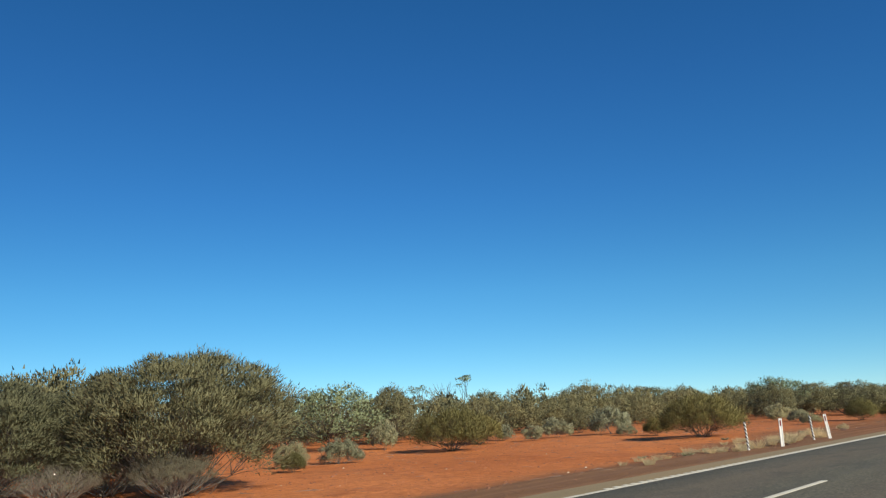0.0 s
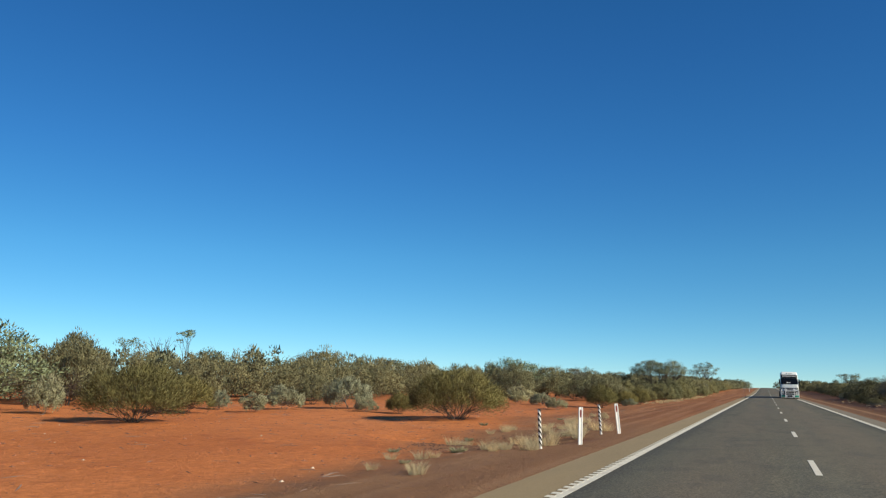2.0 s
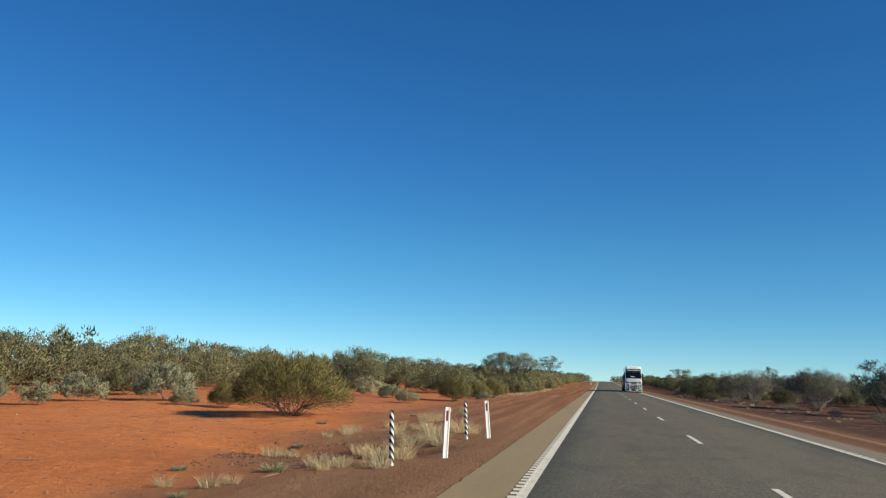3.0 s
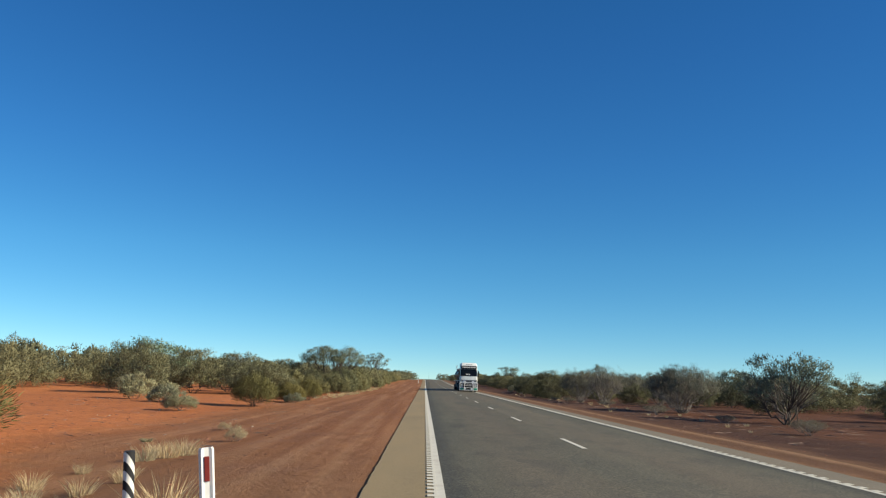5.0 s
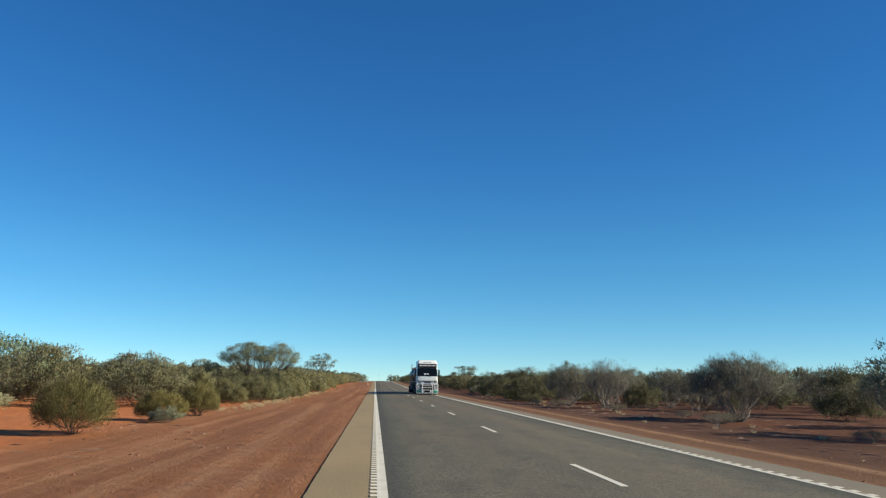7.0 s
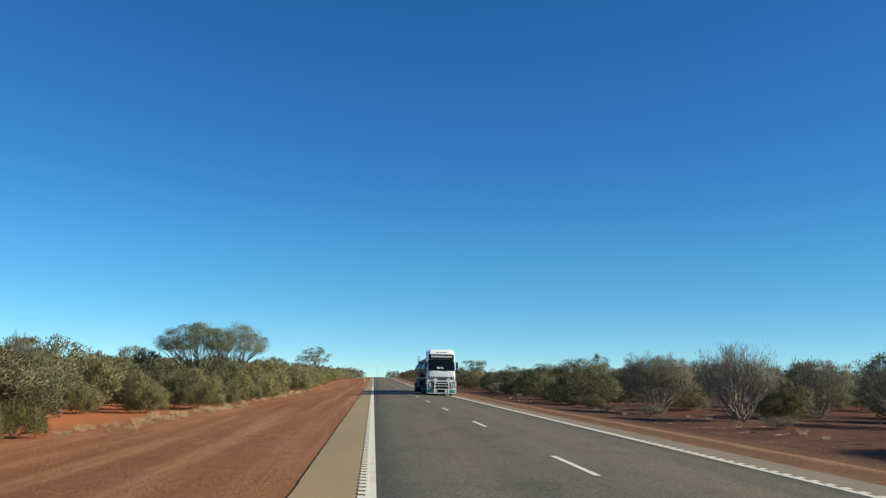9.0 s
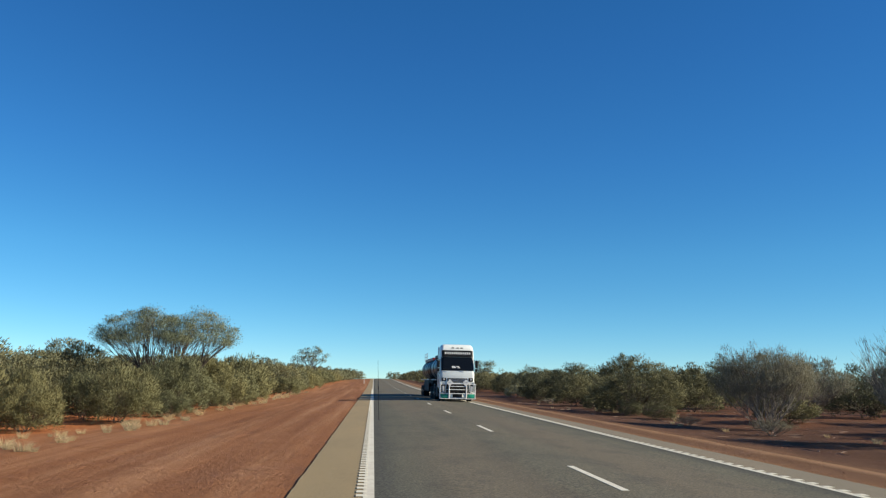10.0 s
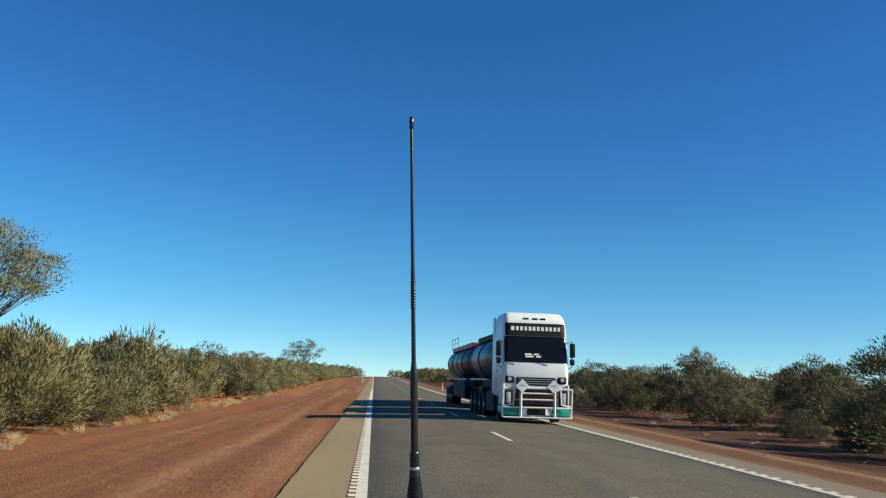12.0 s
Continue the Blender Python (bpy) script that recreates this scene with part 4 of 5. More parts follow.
def marker_pole(x, y, lean_x, lean_y, label):
    """A round culvert marker with slanting black and white bands; each band is a piece."""
    ob = new("marker_pole")
    ob.matrix_basis = pose(x, y, float(ground_z(x, y)), lean_y, lean_x, 0)
    top, n, sides, rad, slant = 1.0, 14, 16, 0.042, 0.07
    cut = np.linspace(0.0, top, n + 1)
    for k in range(n):
        bm = bmesh.new()
        rings = []
        for zz in (cut[k] if k else -0.2, cut[k + 1]):
            rings.append([bm.verts.new((rad * math.cos(a), rad * math.sin(a), zz + (slant * math.cos(a + 2.2) if 0 < zz < top else 0))) for a in (2 * math.pi * i / sides for i in range(sides))])
        for i in range(sides):
            bm.faces.new((rings[0][i], rings[0][(i + 1) % sides], rings[1][(i + 1) % sides], rings[1][i]))
        if k == n - 1:
            bm.faces.new(rings[1])
        part("band", bm, POLE_BLACK if k % 2 else POLE_WHITE, ob, smooth_faces=True)
    return tagged(ob, label, "marker pole", "culvert markers")


guide_post(-5.48, 23.9, 1.5, 0, 24, "white guide post with a red reflector standing in dry grass")
guide_post(-5.40, 29.5, -6.5, 5, 22, "leaning white guide post with a red reflector beside the verge")
guide_post(5.2, 203.0, 0, 0, 0, "white guide post on the far gravel verge")
guide_post(-5.6, 262.0, 0, 0, 0, "white guide post far along the verge")
marker_pole(-6.2, 22.5, -1.5, 2, "black and white banded round culvert marker")
marker_pole(-5.95, 29.2, -3.0, 3, "black and white banded round culvert marker leaning slightly")


# ---- dry grass, small plants and litter ----
def tuft_mesh(seed, blades, radius, height, mat, spreadout=0.35, width=0.012):
    r = np.random.RandomState(seed)
    a, d = r.uniform(0, 6.28, blades), radius * np.sqrt(r.uniform(0, 1, blades))
    foot = np.stack([d * np.cos(a), d * np.sin(a), -0.02 + 0 * a], 1)
    way = unit(np.stack([np.cos(a) * spreadout, np.sin(a) * spreadout, 1 + 0 * a], 1) + r.normal(0, 0.18, (blades, 3)))
    ln = height * r.uniform(0.45, 1.1, (blades, 1))
    side = unit(np.cross(way, r.normal(0, 1, (blades, 3)))) * width / 2
    mid = foot + way * ln * 0.55
    tip = foot + way * ln + np.stack([np.cos(a), np.sin(a), -0.4 + 0 * a], 1) * ln * 0.16
    v = np.stack([foot - side, foot + side, mid + side * 0.8, mid - side * 0.8, tip], 1).reshape(-1, 3)
    i = np.arange(blades)[:, None] * 5
    f = np.concatenate([i + [0, 1, 2], i + [0, 2, 3], i + [3, 2, 4]])
    return mesh_data("blades", v, f, mat)


TUFTS = [tuft_mesh(300 + k, 150, 0.2, 0.42, STRAW, 0.4, 0.008) for k in range(3)]
GREEN_TUFT = tuft_mesh(310, 220, 0.2, 0.32, LEAF_GREY, 0.8, 0.02)


def tuft(x, y, size, kind=0, label="dry straw-coloured grass tuft on red soil"):
    ob = new("grass_tuft", TUFTS[kind % 3])
    ob.matrix_basis = Matrix.LocRotScale((x, y, float(ground_z(x, y))), Euler((0, 0, x * 9 + y * 5)), (size, size, size))
    return tagged(ob, label, "grass", "dry grass tufts")


def herb(x, y, size):
    ob = new("small_herb", GREEN_TUFT)
    ob.matrix_basis = Matrix.LocRotScale((x, y, float(ground_z(x, y))), Euler((0, 0, x * 7 + y)), (size, size, size))
    return tagged(ob, "small grey-green herb on bare red soil", "herb", "small herbs")


tr = random.Random(21)
# beside the culvert and the posts
for k in range(18):
    y = tr.uniform(22.6, 34)
    tuft(-6.0 - 0.17 * (y - 22) * tr.uniform(0.2, 1.6) - tr.uniform(0, 0.6), y, tr.uniform(0.4, 0.85), k)
for k in range(12):
    tuft(-9.6 + tr.uniform(-0.9, 1.2), 30 + k * 0.65, tr.uniform(0.5, 0.8), k)
for k in range(6):
    tuft(-6.2 - tr.uniform(0, 1.2), 22.2 + tr.uniform(-0.6, 0.8), tr.uniform(0.45, 0.75), k)
# tall pale stalks round the posts
for k in range(12):
    tuft(-6.0 - tr.uniform(0, 1.3), 23.4 + 0.8 * k + tr.uniform(-0.3, 0.3), tr.uniform(0.9, 1.45), k, "tall pale dry grass tuft beside the culvert posts")
# single clumps along the edge of the graded strip
for x, y, s in ((-6.7, 15.9, 0.75), (-6.9, 16.3, 0.7), (-8.2, 17.0, 0.5), (-9.2, 19.9, 0.6), (-9.6, 24.9, 0.8), (-9.3, 25.4, 0.6), (-9.1, 39.8, 1.1), (-9.4, 39.3, 1.0),
                (-8.9, 40.4, 1.15), (-9.6, 40.6, 0.9), (-7.58, 22.3, 0.8), (-7.07, 22.2, 0.7), (-8.3, 19.7, 0.7), (-8.1, 20.0, 0.5), (-9.4, 25.2, 0.7), (-9.0, 25.9, 0.7), (-8.4, 27.6, 0.9), (-7.9, 29.6, 0.9), (-13.2, 92.5, 0.8), (-12.4, 96.0, 0.8), (-11.9, 101.0, 0.7), (-11.6, 106.0, 0.9), (-11.7, 109.0, 0.8), (-11.3, 112.5, 0.7)):
    tuft(x, y, s, int(y))
for k in range(140):
    y = 90 + k * 0.64 + tr.uniform(-0.9, 0.9)
    tuft(-12.3 + tr.uniform(-1.0, 0.9), y, tr.uniform(0.25, 0.8), k)
for k in range(30):
    y = 60 + k * 3.1 + tr.uniform(-1.2, 1.2)
    tuft(11.2 + tr.uniform(-1.2, 3.5), y, tr.uniform(0.35, 0.75), k)
for x, y, s in ((-8.27, 21.94, 0.7), (-10.18, 22.07, 0.5), (-8.2, 18.6, 0.4), (-10.4, 28.5, 0.5), (-12.5, 36.0, 0.6), (-11.0, 44.0, 0.5)):
    herb(x, y, s)


def litter(name, seed, count, low, high, mat, label, flat, zone):
    """Loose pebbles, clods or sticks lying on the ground, too many to count."""
    r = np.random.RandomState(seed)
    x, y = zone(r, count)
    s = np.exp(r.uniform(math.log(low), math.log(high), count))
    base = np.array([(1, 0, 0), (0.25, 0.9, 0.1), (-0.9, 0.4, 0), (-0.5, -0.8, 0.1), (0.5, -0.9, 0), (0, 0, 0.8)])
    P = base[None] * s[:, None, None] * r.uniform(0.6, 1.4, (count, 6, 3)) * np.array(flat)
    a = r.uniform(0, 6.28, count)[:, None]
    X, Y = P[..., 0] * np.cos(a) - P[..., 1] * np.sin(a), P[..., 0] * np.sin(a) + P[..., 1] * np.cos(a)
    V = np.stack([X + x[:, None], Y + y[:, None], P[..., 2] + ground_z(x, y)[:, None] - 0.008], -1).reshape(-1, 3)
    i = np.arange(count)[:, None] * 6
    F = np.concatenate([i + [0, 1, 5], i + [1, 2, 5], i + [2, 3, 5], i + [3, 4, 5], i + [4, 0, 5]])
    return tagged(new(name, mesh_data(name, V, F, mat)), label, "litter", kind="stuff")


STONE = plain("red_stone", (0.20, 0.082, 0.042), 0.9, vary=0.35, scale=2.0)
DARK_SOIL = plain("dark_soil", (0.105, 0.050, 0.030), 0.95, vary=0.35, scale=2.0)
PALE_STONE = plain("pale_stone", (0.50, 0.40, 0.29), 0.9, vary=0.2, scale=2.0)
STICK = plain("dead_stick", (0.17, 0.11, 0.08), 0.9, vary=0.3, scale=2.0)
verge_l = lambda r, c: (-4.65 - 9.0 * r.uniform(0, 1, c) ** 1.5, r.uniform(4, 150, c))
verge_r = lambda r, c: (4.7 + 8.0 * r.uniform(0, 1, c) ** 1.5, r.uniform(45, 160, c))
field = lambda r, c: (-7 - 34 * r.uniform(0, 1, c), r.uniform(-2, 75, c))
field_r = lambda r, c: (9 + 14 * r.uniform(0, 1, c), r.uniform(50, 150, c))
litter("gravel_stones", 1, 9000, 0.008, 0.034, STONE, "scattered red gravel stones on the verge", (1, 1, 0.8), verge_l)
litter("gravel_stones", 2, 2600, 0.01, 0.045, STONE, "scattered red gravel stones on the verge", (1, 1, 0.8), verge_r)
litter("pale_stones", 3, 140, 0.02, 0.06, PALE_STONE, "a few pale stones on red soil", (1, 1, 0.9), field)
litter("clods", 4, 3400, 0.02, 0.09, STONE, "small clods of red earth on the sand", (1, 1, 0.6), field)
litter("fallen_sticks", 5, 1100, 0.03, 0.11, STICK, "fallen sticks and bark on the sand", (5, 0.25, 0.35), field)
litter("fallen_sticks", 6, 2200, 0.03, 0.12, STICK, "fallen sticks and bark under the shrubs", (5, 0.25, 0.35), field_r)
# crumbs of seal and gravel along the broken edges of the shoulders
litter("edge_gravel", 8, 5200, 0.008, 0.032, STONE, "loose red gravel along the crumbling edge of the seal", (1, 1, 0.7), lambda r, c: (EDGE_L + 0.01 + r.normal(0, 0.045, c), r.uniform(3, 150, c)))
litter("edge_gravel", 9, 2600, 0.008, 0.030, STONE, "loose red gravel along the crumbling edge of the seal", (1, 1, 0.7), lambda r, c: (EDGE_R + r.normal(0, 0.06, c), r.uniform(30, 150, c)))
# edge of clods where the drain cuts the bank
litter("clods", 7, 2200, 0.012, 0.06, DARK_SOIL, "dark broken clods along the drain bank", (1, 1, 0.9), lambda r, c: (-6.6 - 4.2 * r.uniform(0, 1, c), 25.7 + r.normal(0, 1.5, c)))


# ---- tanker truck ----
TRUCK_WHITE = plain("truck_white", (0.76, 0.785, 0.75), 0.3, vary=0.05, scale=1.2)
BAR_WHITE = plain("bar_white", (0.72, 0.72, 0.70), 0.35, vary=0.06)
TRUCK_GREEN = plain("truck_green", (0.02, 0.30, 0.20), 0.35, vary=0.08)
TRIM_BLACK = plain("trim_black", (0.010, 0.010, 0.011), 0.5, gloss=0.25)
GLASS_DARK = plain("dark_glass", (0.008, 0.009, 0.010), 0.06, vary=0.05, gloss=0.22)
RUBBER = plain("tyre_rubber", (0.014, 0.0135, 0.013), 0.85)
STEEL = plain("brushed_steel", (0.50, 0.50, 0.50), 0.32, 0.9, vary=0.12, scale=1.5)
CHASSIS = plain("chassis_dark", (0.014, 0.0135, 0.013), 0.7)
LAMP_GLASS = plain("lamp_glass", (0.42, 0.44, 0.46), 0.12, vary=0.05)
RED_PAINT = plain("red_paint", (0.30, 0.035, 0.04), 0.45)
SIGN_WHITE = plain("sign_white", (0.78, 0.77, 0.74), 0.5, vary=0.05)
GALV = plain("galvanised", (0.42, 0.42, 0.43), 0.4, 0.7, vary=0.1)


def loft(sections, corner=0.16, steps=5):
    """A body from level sections (z, half width, front y, back y), with rounded corners; closed above and below."""
    bm = bmesh.new()
    rings = []
    for z, hw, yf, yb in sections:
        c = min(corner, hw * 0.9, (yb - yf) * 0.45)
        pts = []
        for cx, cy, a0 in ((hw - c, yf + c, -90), (hw - c, yb - c * 0.4, 0), (-hw + c, yb - c * 0.4, 90), (-hw + c, yf + c, 180)):
            k = 0.4 if cy > (yf + yb) / 2 else 1.0
            for s in range(steps + 1):
                a = radians(a0 + 90 * s / steps)
                pts.append(bm.verts.new((cx + c * math.cos(a), cy + c * k * math.sin(a), z)))
        rings.append(pts)
    n = len(rings[0])
    for a, b in zip(rings, rings[1:]):
        for i in range(n):
            bm.faces.new((a[i], a[(i + 1) % n], b[(i + 1) % n], b[i]))
    bm.faces.new(rings[0][::-1])
    bm.faces.new(rings[-1])
    return bm


def lathe(profile, sides=24, axis="z", at=(0, 0, 0)):
    """A turned body: profile rows of (radius, place along the axis)."""
    bm = bmesh.new()
    rings = []
    for rad, h in profile:
        ring = []
        for k in range(sides):
            a = 2 * math.pi * k / sides
            c, s = rad * math.cos(a), rad * math.sin(a)
            p = (c, s, h) if axis == "z" else (h, c, s) if axis == "x" else (s, h, c)
            ring.append(bm.verts.new(Vector(p) + Vector(at)))
        rings.append(ring)
    for a, b in zip(rings, rings[1:]):
        for k in range(sides):
            bm.faces.new((a[k], a[(k + 1) % sides], b[(k + 1) % sides], b[k]))
    bm.faces.new(rings[0][::-1])
    bm.faces.new(rings[-1])
    return bm


CAB = [(0.95, 1.20, 0.06, 2.25), (1.25, 1.235, 0.02, 2.3), (1.7, 1.25, 0.0, 2.3), (2.16, 1.25, 0.0, 2.3), (2.22, 1.245, 0.02, 2.3), (3.14, 1.215, 0.2, 2.3), (3.2, 1.21, 0.21, 2.3),
       (3.66, 1.19, 0.28, 2.3), (3.92, 1.14, 0.42, 2.32), (4.06, 1.06, 0.66, 2.3), (4.11, 0.95, 1.0, 2.2)]


def cab_front(x, z):
    """Where the front of the cab stands at a place across and a height."""
    zs = [c[0] for c in CAB]
    hw, yf = np.interp(z, zs, [c[1] for c in CAB]), np.interp(z, zs, [c[2] for c in CAB])
    past = min(max(abs(x) - (hw - 0.2), 0.0), 0.199)
    return yf + 0.2 - math.sqrt(0.04 - past * past)


def cab_panel(x0, x1, z0, z1, proud=0.02, cols=21, rows=5):
    """A skin that follows the cab's front, standing proud of it."""
    bm = bmesh.new()
    grid = [[[bm.verts.new((x, cab_front(x, z) - d, z)) for x in np.linspace(x0, x1, cols)] for z in np.linspace(z0, z1, rows)] for d in (proud, -0.01)]
    for j in range(rows - 1):
        for i in range(cols - 1):
            f, b = grid
            bm.faces.new((f[j][i], f[j][i + 1], f[j + 1][i + 1], f[j + 1][i]))
            bm.faces.new((b[j][i + 1], b[j][i], b[j + 1][i], b[j + 1][i + 1]))
    f, b = grid
    for i in range(cols - 1):
        bm.faces.new((f[0][i + 1], f[0][i], b[0][i], b[0][i + 1]))
        bm.faces.new((f[-1][i], f[-1][i + 1], b[-1][i + 1], b[-1][i]))
    for j in range(rows - 1):
        bm.faces.new((f[j][0], f[j + 1][0], b[j + 1][0], b[j][0]))
        bm.faces.new((f[j + 1][-1], f[j][-1], b[j][-1], b[j + 1][-1]))
    return bm


def panel(x0, x1, z0, z1, y, thick=0.02, bevel=0.008, bow_in=0.0, tilt=0.0, cols=9):
    """A front panel facing -y: its sides curve back by bow_in and its top leans back by tilt."""
    bm = bmesh.new()
    xs = np.linspace(x0, x1, cols)
    mid, half = (x0 + x1) / 2, (x1 - x0) / 2
    f, b = [], []
    for z in (z0, (z0 + z1) / 2, z1):
        lean = tilt * (z - z0) / (z1 - z0)
        f.append([bm.verts.new((x, y + lean + bow_in * ((x - mid) / half) ** 4, z)) for x in xs])
        b.append([bm.verts.new((x, y + lean + thick + bow_in * ((x - mid) / half) ** 4, z)) for x in xs])
    for i in range(2):
        for k in range(cols - 1):
            bm.faces.new((f[i][k], f[i][k + 1], f[i + 1][k + 1], f[i + 1][k]))
            bm.faces.new((b[i][k + 1], b[i][k], b[i + 1][k], b[i + 1][k + 1]))
        bm.faces.new((f[i][0], f[i + 1][0], b[i + 1][0], b[i][0]))
        bm.faces.new((f[i][-1], b[i][-1], b[i + 1][-1], f[i + 1][-1]))
    for k in range(cols - 1):
        bm.faces.new((f[0][k + 1], f[0][k], b[0][k], b[0][k + 1]))
        bm.faces.new((f[2][k], f[2][k + 1], b[2][k + 1], b[2][k]))
    return bm


def wheel(parent, x, y, width=0.3, rad=0.5, outer=1):
    h = width / 2
    tyre = part("tyre", lathe([(rad * 0.58, -h * 0.8), (rad * 0.8, -h), (rad * 0.95, -h * 0.95), (rad, -h * 0.75), (rad, -h * 0.2), (rad * 0.975, -h * 0.15), (rad * 0.975, h * 0.15), (rad, h * 0.2), (rad, h * 0.75), (rad * 0.95, h * 0.95), (rad * 0.8, h), (rad * 0.58, h * 0.8)], 28, "x", (x, y, rad)), RUBBER, parent, "dusty black truck tyre", True)
    part("rim", lathe([(rad * 0.57, -h * 0.7), (rad * 0.57, h * 0.72 * 1.0), (rad * 0.5, h * 0.6), (rad * 0.45, h * 0.25), (rad * 0.25, h * 0.2), (rad * 0.22, h * 0.8), (rad * 0.12, h * 0.9)] if outer > 0 else
                      [(rad * 0.12, -h * 0.9), (rad * 0.22, -h * 0.8), (rad * 0.25, -h * 0.2), (rad * 0.45, -h * 0.25), (rad * 0.5, -h * 0.6), (rad * 0.57, -h * 0.72), (rad * 0.57, h * 0.7)], 24, "x", (x, y, rad)), STEEL, tyre, "steel rim", True)
    return tyre


def prime_mover(at):
    t = new("semi_truck")
    t.matrix_basis = Matrix.Translation(at)
    cab = part("cab", loft(CAB, 0.2), TRUCK_WHITE, t, "white high-roof truck cab", True)
    part("windscreen", cab_panel(-1.17, 1.17, 2.2, 3.16, 0.012), GLASS_DARK, cab, "dark raked windscreen", True)
    visor = part("sun_visor", cab_panel(-1.13, 1.13, 3.18, 3.66, 0.05), TRIM_BLACK, cab, "dark sun visor across the roof front", True)
    # a row of plain white bars where the visor is lettered
    for k, (x, w) in enumerate(((-0.86, 0.12), (-0.68, 0.1), (-0.52, 0.1), (-0.36, 0.09), (-0.2, 0.1), (-0.05, 0.1), (0.11, 0.1), (0.27, 0.1), (0.43, 0.09), (0.58, 0.1), (0.74, 0.1), (0.89, 0.09))):
        part("lettering_bar", cab_panel(x - w / 2, x + w / 2, 3.38, 3.53, 0.062, 4, 2), SIGN_WHITE, visor)
    for x in (-0.32, 0.02, 0.32):
        part("roof_lamp", box_bm(x - 0.1, x + 0.1, 0.34, 0.46, 3.80, 3.87, 0.02), TRIM_BLACK, cab, "small dark roof marker lamp")
    for x in (-0.62, 0.62):
        part("wiper", rod_bm([(x, -0.05, 2.22), (x - 0.45, -0.045, 2.33)], 0.012, 6), TRIM_BLACK, cab)
    for x, w, z in ((-0.28, 0.26, 2.5), (0.02, 0.2, 2.5), (-0.24, 0.3, 2.42), (0.1, 0.18, 2.42)):
        part("notice_bar", cab_panel(x - w / 2, x + w / 2, z - 0.03, z + 0.03, 0.018, 3, 2), SIGN_WHITE, cab)
    # side windows and door seams
    for s in (-1, 1):
        part("side_window", box_bm(*sorted((s * 1.2, s * 1.252)), 0.55, 1.35, 2.3, 3.0, 0.015), GLASS_DARK, cab)
        part("door_seam", box_bm(*sorted((s * 1.2, s * 1.256)), 1.46, 1.475, 1.25, 3.05), TRIM_BLACK, cab)
        part("door_handle", box_bm(*sorted((s * 1.2, s * 1.28)), 1.22, 1.4, 1.85, 1.9, 0.01), TRIM_BLACK, cab)
        m = part("mirror", box_bm(*sorted((s * 1.29, s * 1.48)), 0.02, 0.16, 2.42, 2.94, 0.03), TRIM_BLACK, t, "black door mirror on arms", True)
        part("mirror_foot", box_bm(*sorted((s * 1.29, s * 1.46)), 0.03, 0.15, 2.14, 2.36, 0.03), TRIM_BLACK, m)
        part("mirror_arm", rod_bm([(s * 1.2, 0.3, 2.95), (s * 1.37, 0.1, 3.0), (s * 1.37, 0.1, 2.08), (s * 1.22, 0.3, 1.95)], 0.018, 6), TRIM_BLACK, m)
        part("side_fairing", box_bm(*sorted((s * 1.16, s * 1.22)), 2.28, 2.7, 1.0, 3.98, 0.02), TRUCK_WHITE, t, "white side air deflector")
        part("step_panel", box_bm(*sorted((s * 1.05, s * 1.23)), 0.15, 0.95, 0.35, 1.0, 0.03), TRUCK_WHITE, t)
        part("step_tread", box_bm(*sorted((s * 1.1, s * 1.245)), 0.3, 0.8, 0.6, 0.66), TRIM_BLACK, t)
        part("mudguard", rod_bm([(s * 1.08, 0.85, 0.7), (s * 1.08, 1.0, 1.0), (s * 1.08, 1.4, 1.13), (s * 1.08, 1.8, 1.0), (s * 1.08, 1.95, 0.7)], 0.09, 6), TRIM_BLACK, t)
        part("fuel_tank", lathe([(0.05, 2.3), (0.3, 2.32), (0.33, 2.36), (0.33, 3.55), (0.3, 3.59), (0.05, 3.6)], 20, "y", (s * 0.88, 0, 0.72)), CHASSIS, t, "round dark fuel tank", True)
        # head lamps low in the bumper, fog lamps beside the grille
        part("head_lamp", box_bm(*sorted((s * 0.93, s * 1.12)), -0.06, 0.08, 0.70, 1.12, 0.04), LAMP_GLASS, t, "clear upright head lamp", True)
        part("fog_lamp", lathe([(0.02, -0.05), (0.07, -0.045), (0.08, -0.02), (0.08, 0.05)], 16, "y", (s * 0.98, 0, 1.58)), LAMP_GLASS, t, "round lamp in a black bezel", True)
        part("lamp_bezel", box_bm(*sorted((s * 0.80, s * 1.14)), -0.025, 0.05, 1.44, 1.70, 0.05), TRIM_BLACK, t)
        part("green_bumper", box_bm(*sorted((s * 0.58, s * 1.24)), -0.12, 0.4, 0.25, 0.56, 0.05), TRUCK_GREEN, t, "green lower bumper corner", True)
        part("lamp_housing", box_bm(*sorted((s * 0.84, s * 1.19)), -0.045, 0.05, 0.60, 1.20, 0.04), TRIM_BLACK, t, "black head lamp housing", True)
        part("white_corner", box_bm(*sorted((s * 1.17, s * 1.235)), -0.05, 0.3, 0.56, 1.42, 0.02), TRUCK_WHITE, t, "", True)
        d = box_bm(-0.175, 0.175, -0.01, 0.01, -0.175, 0.175, 0.004)
        bmesh.ops.transform(d, matrix=Matrix.Translation((s * 0.58, -0.42, 1.34)) @ Matrix.Rotation(radians(45), 4, "Y"), verts=d.verts)
        sign = part("diamond_sign", d, SIGN_WHITE, t, "white diamond-shaped placard on the bull bar")
        d = box_bm(-0.09, 0.09, -0.438, -0.43, 1.36, 1.39)
        bmesh.ops.transform(d, matrix=Matrix.Translation((s * 0.58, 0, 0)), verts=d.verts)
        part("placard_bar", d, GALV, sign)
    part("front_panel", panel(-1.2, 1.2, 0.56, 1.42, -0.02, 0.08, bow_in=0.1), TRUCK_WHITE, t, "", True)
    grille = part("grille", panel(-0.72, 0.72, 1.36, 1.66, -0.03, 0.05, bow_in=0.01), TRIM_BLACK, t, "black slotted radiator grille", True)
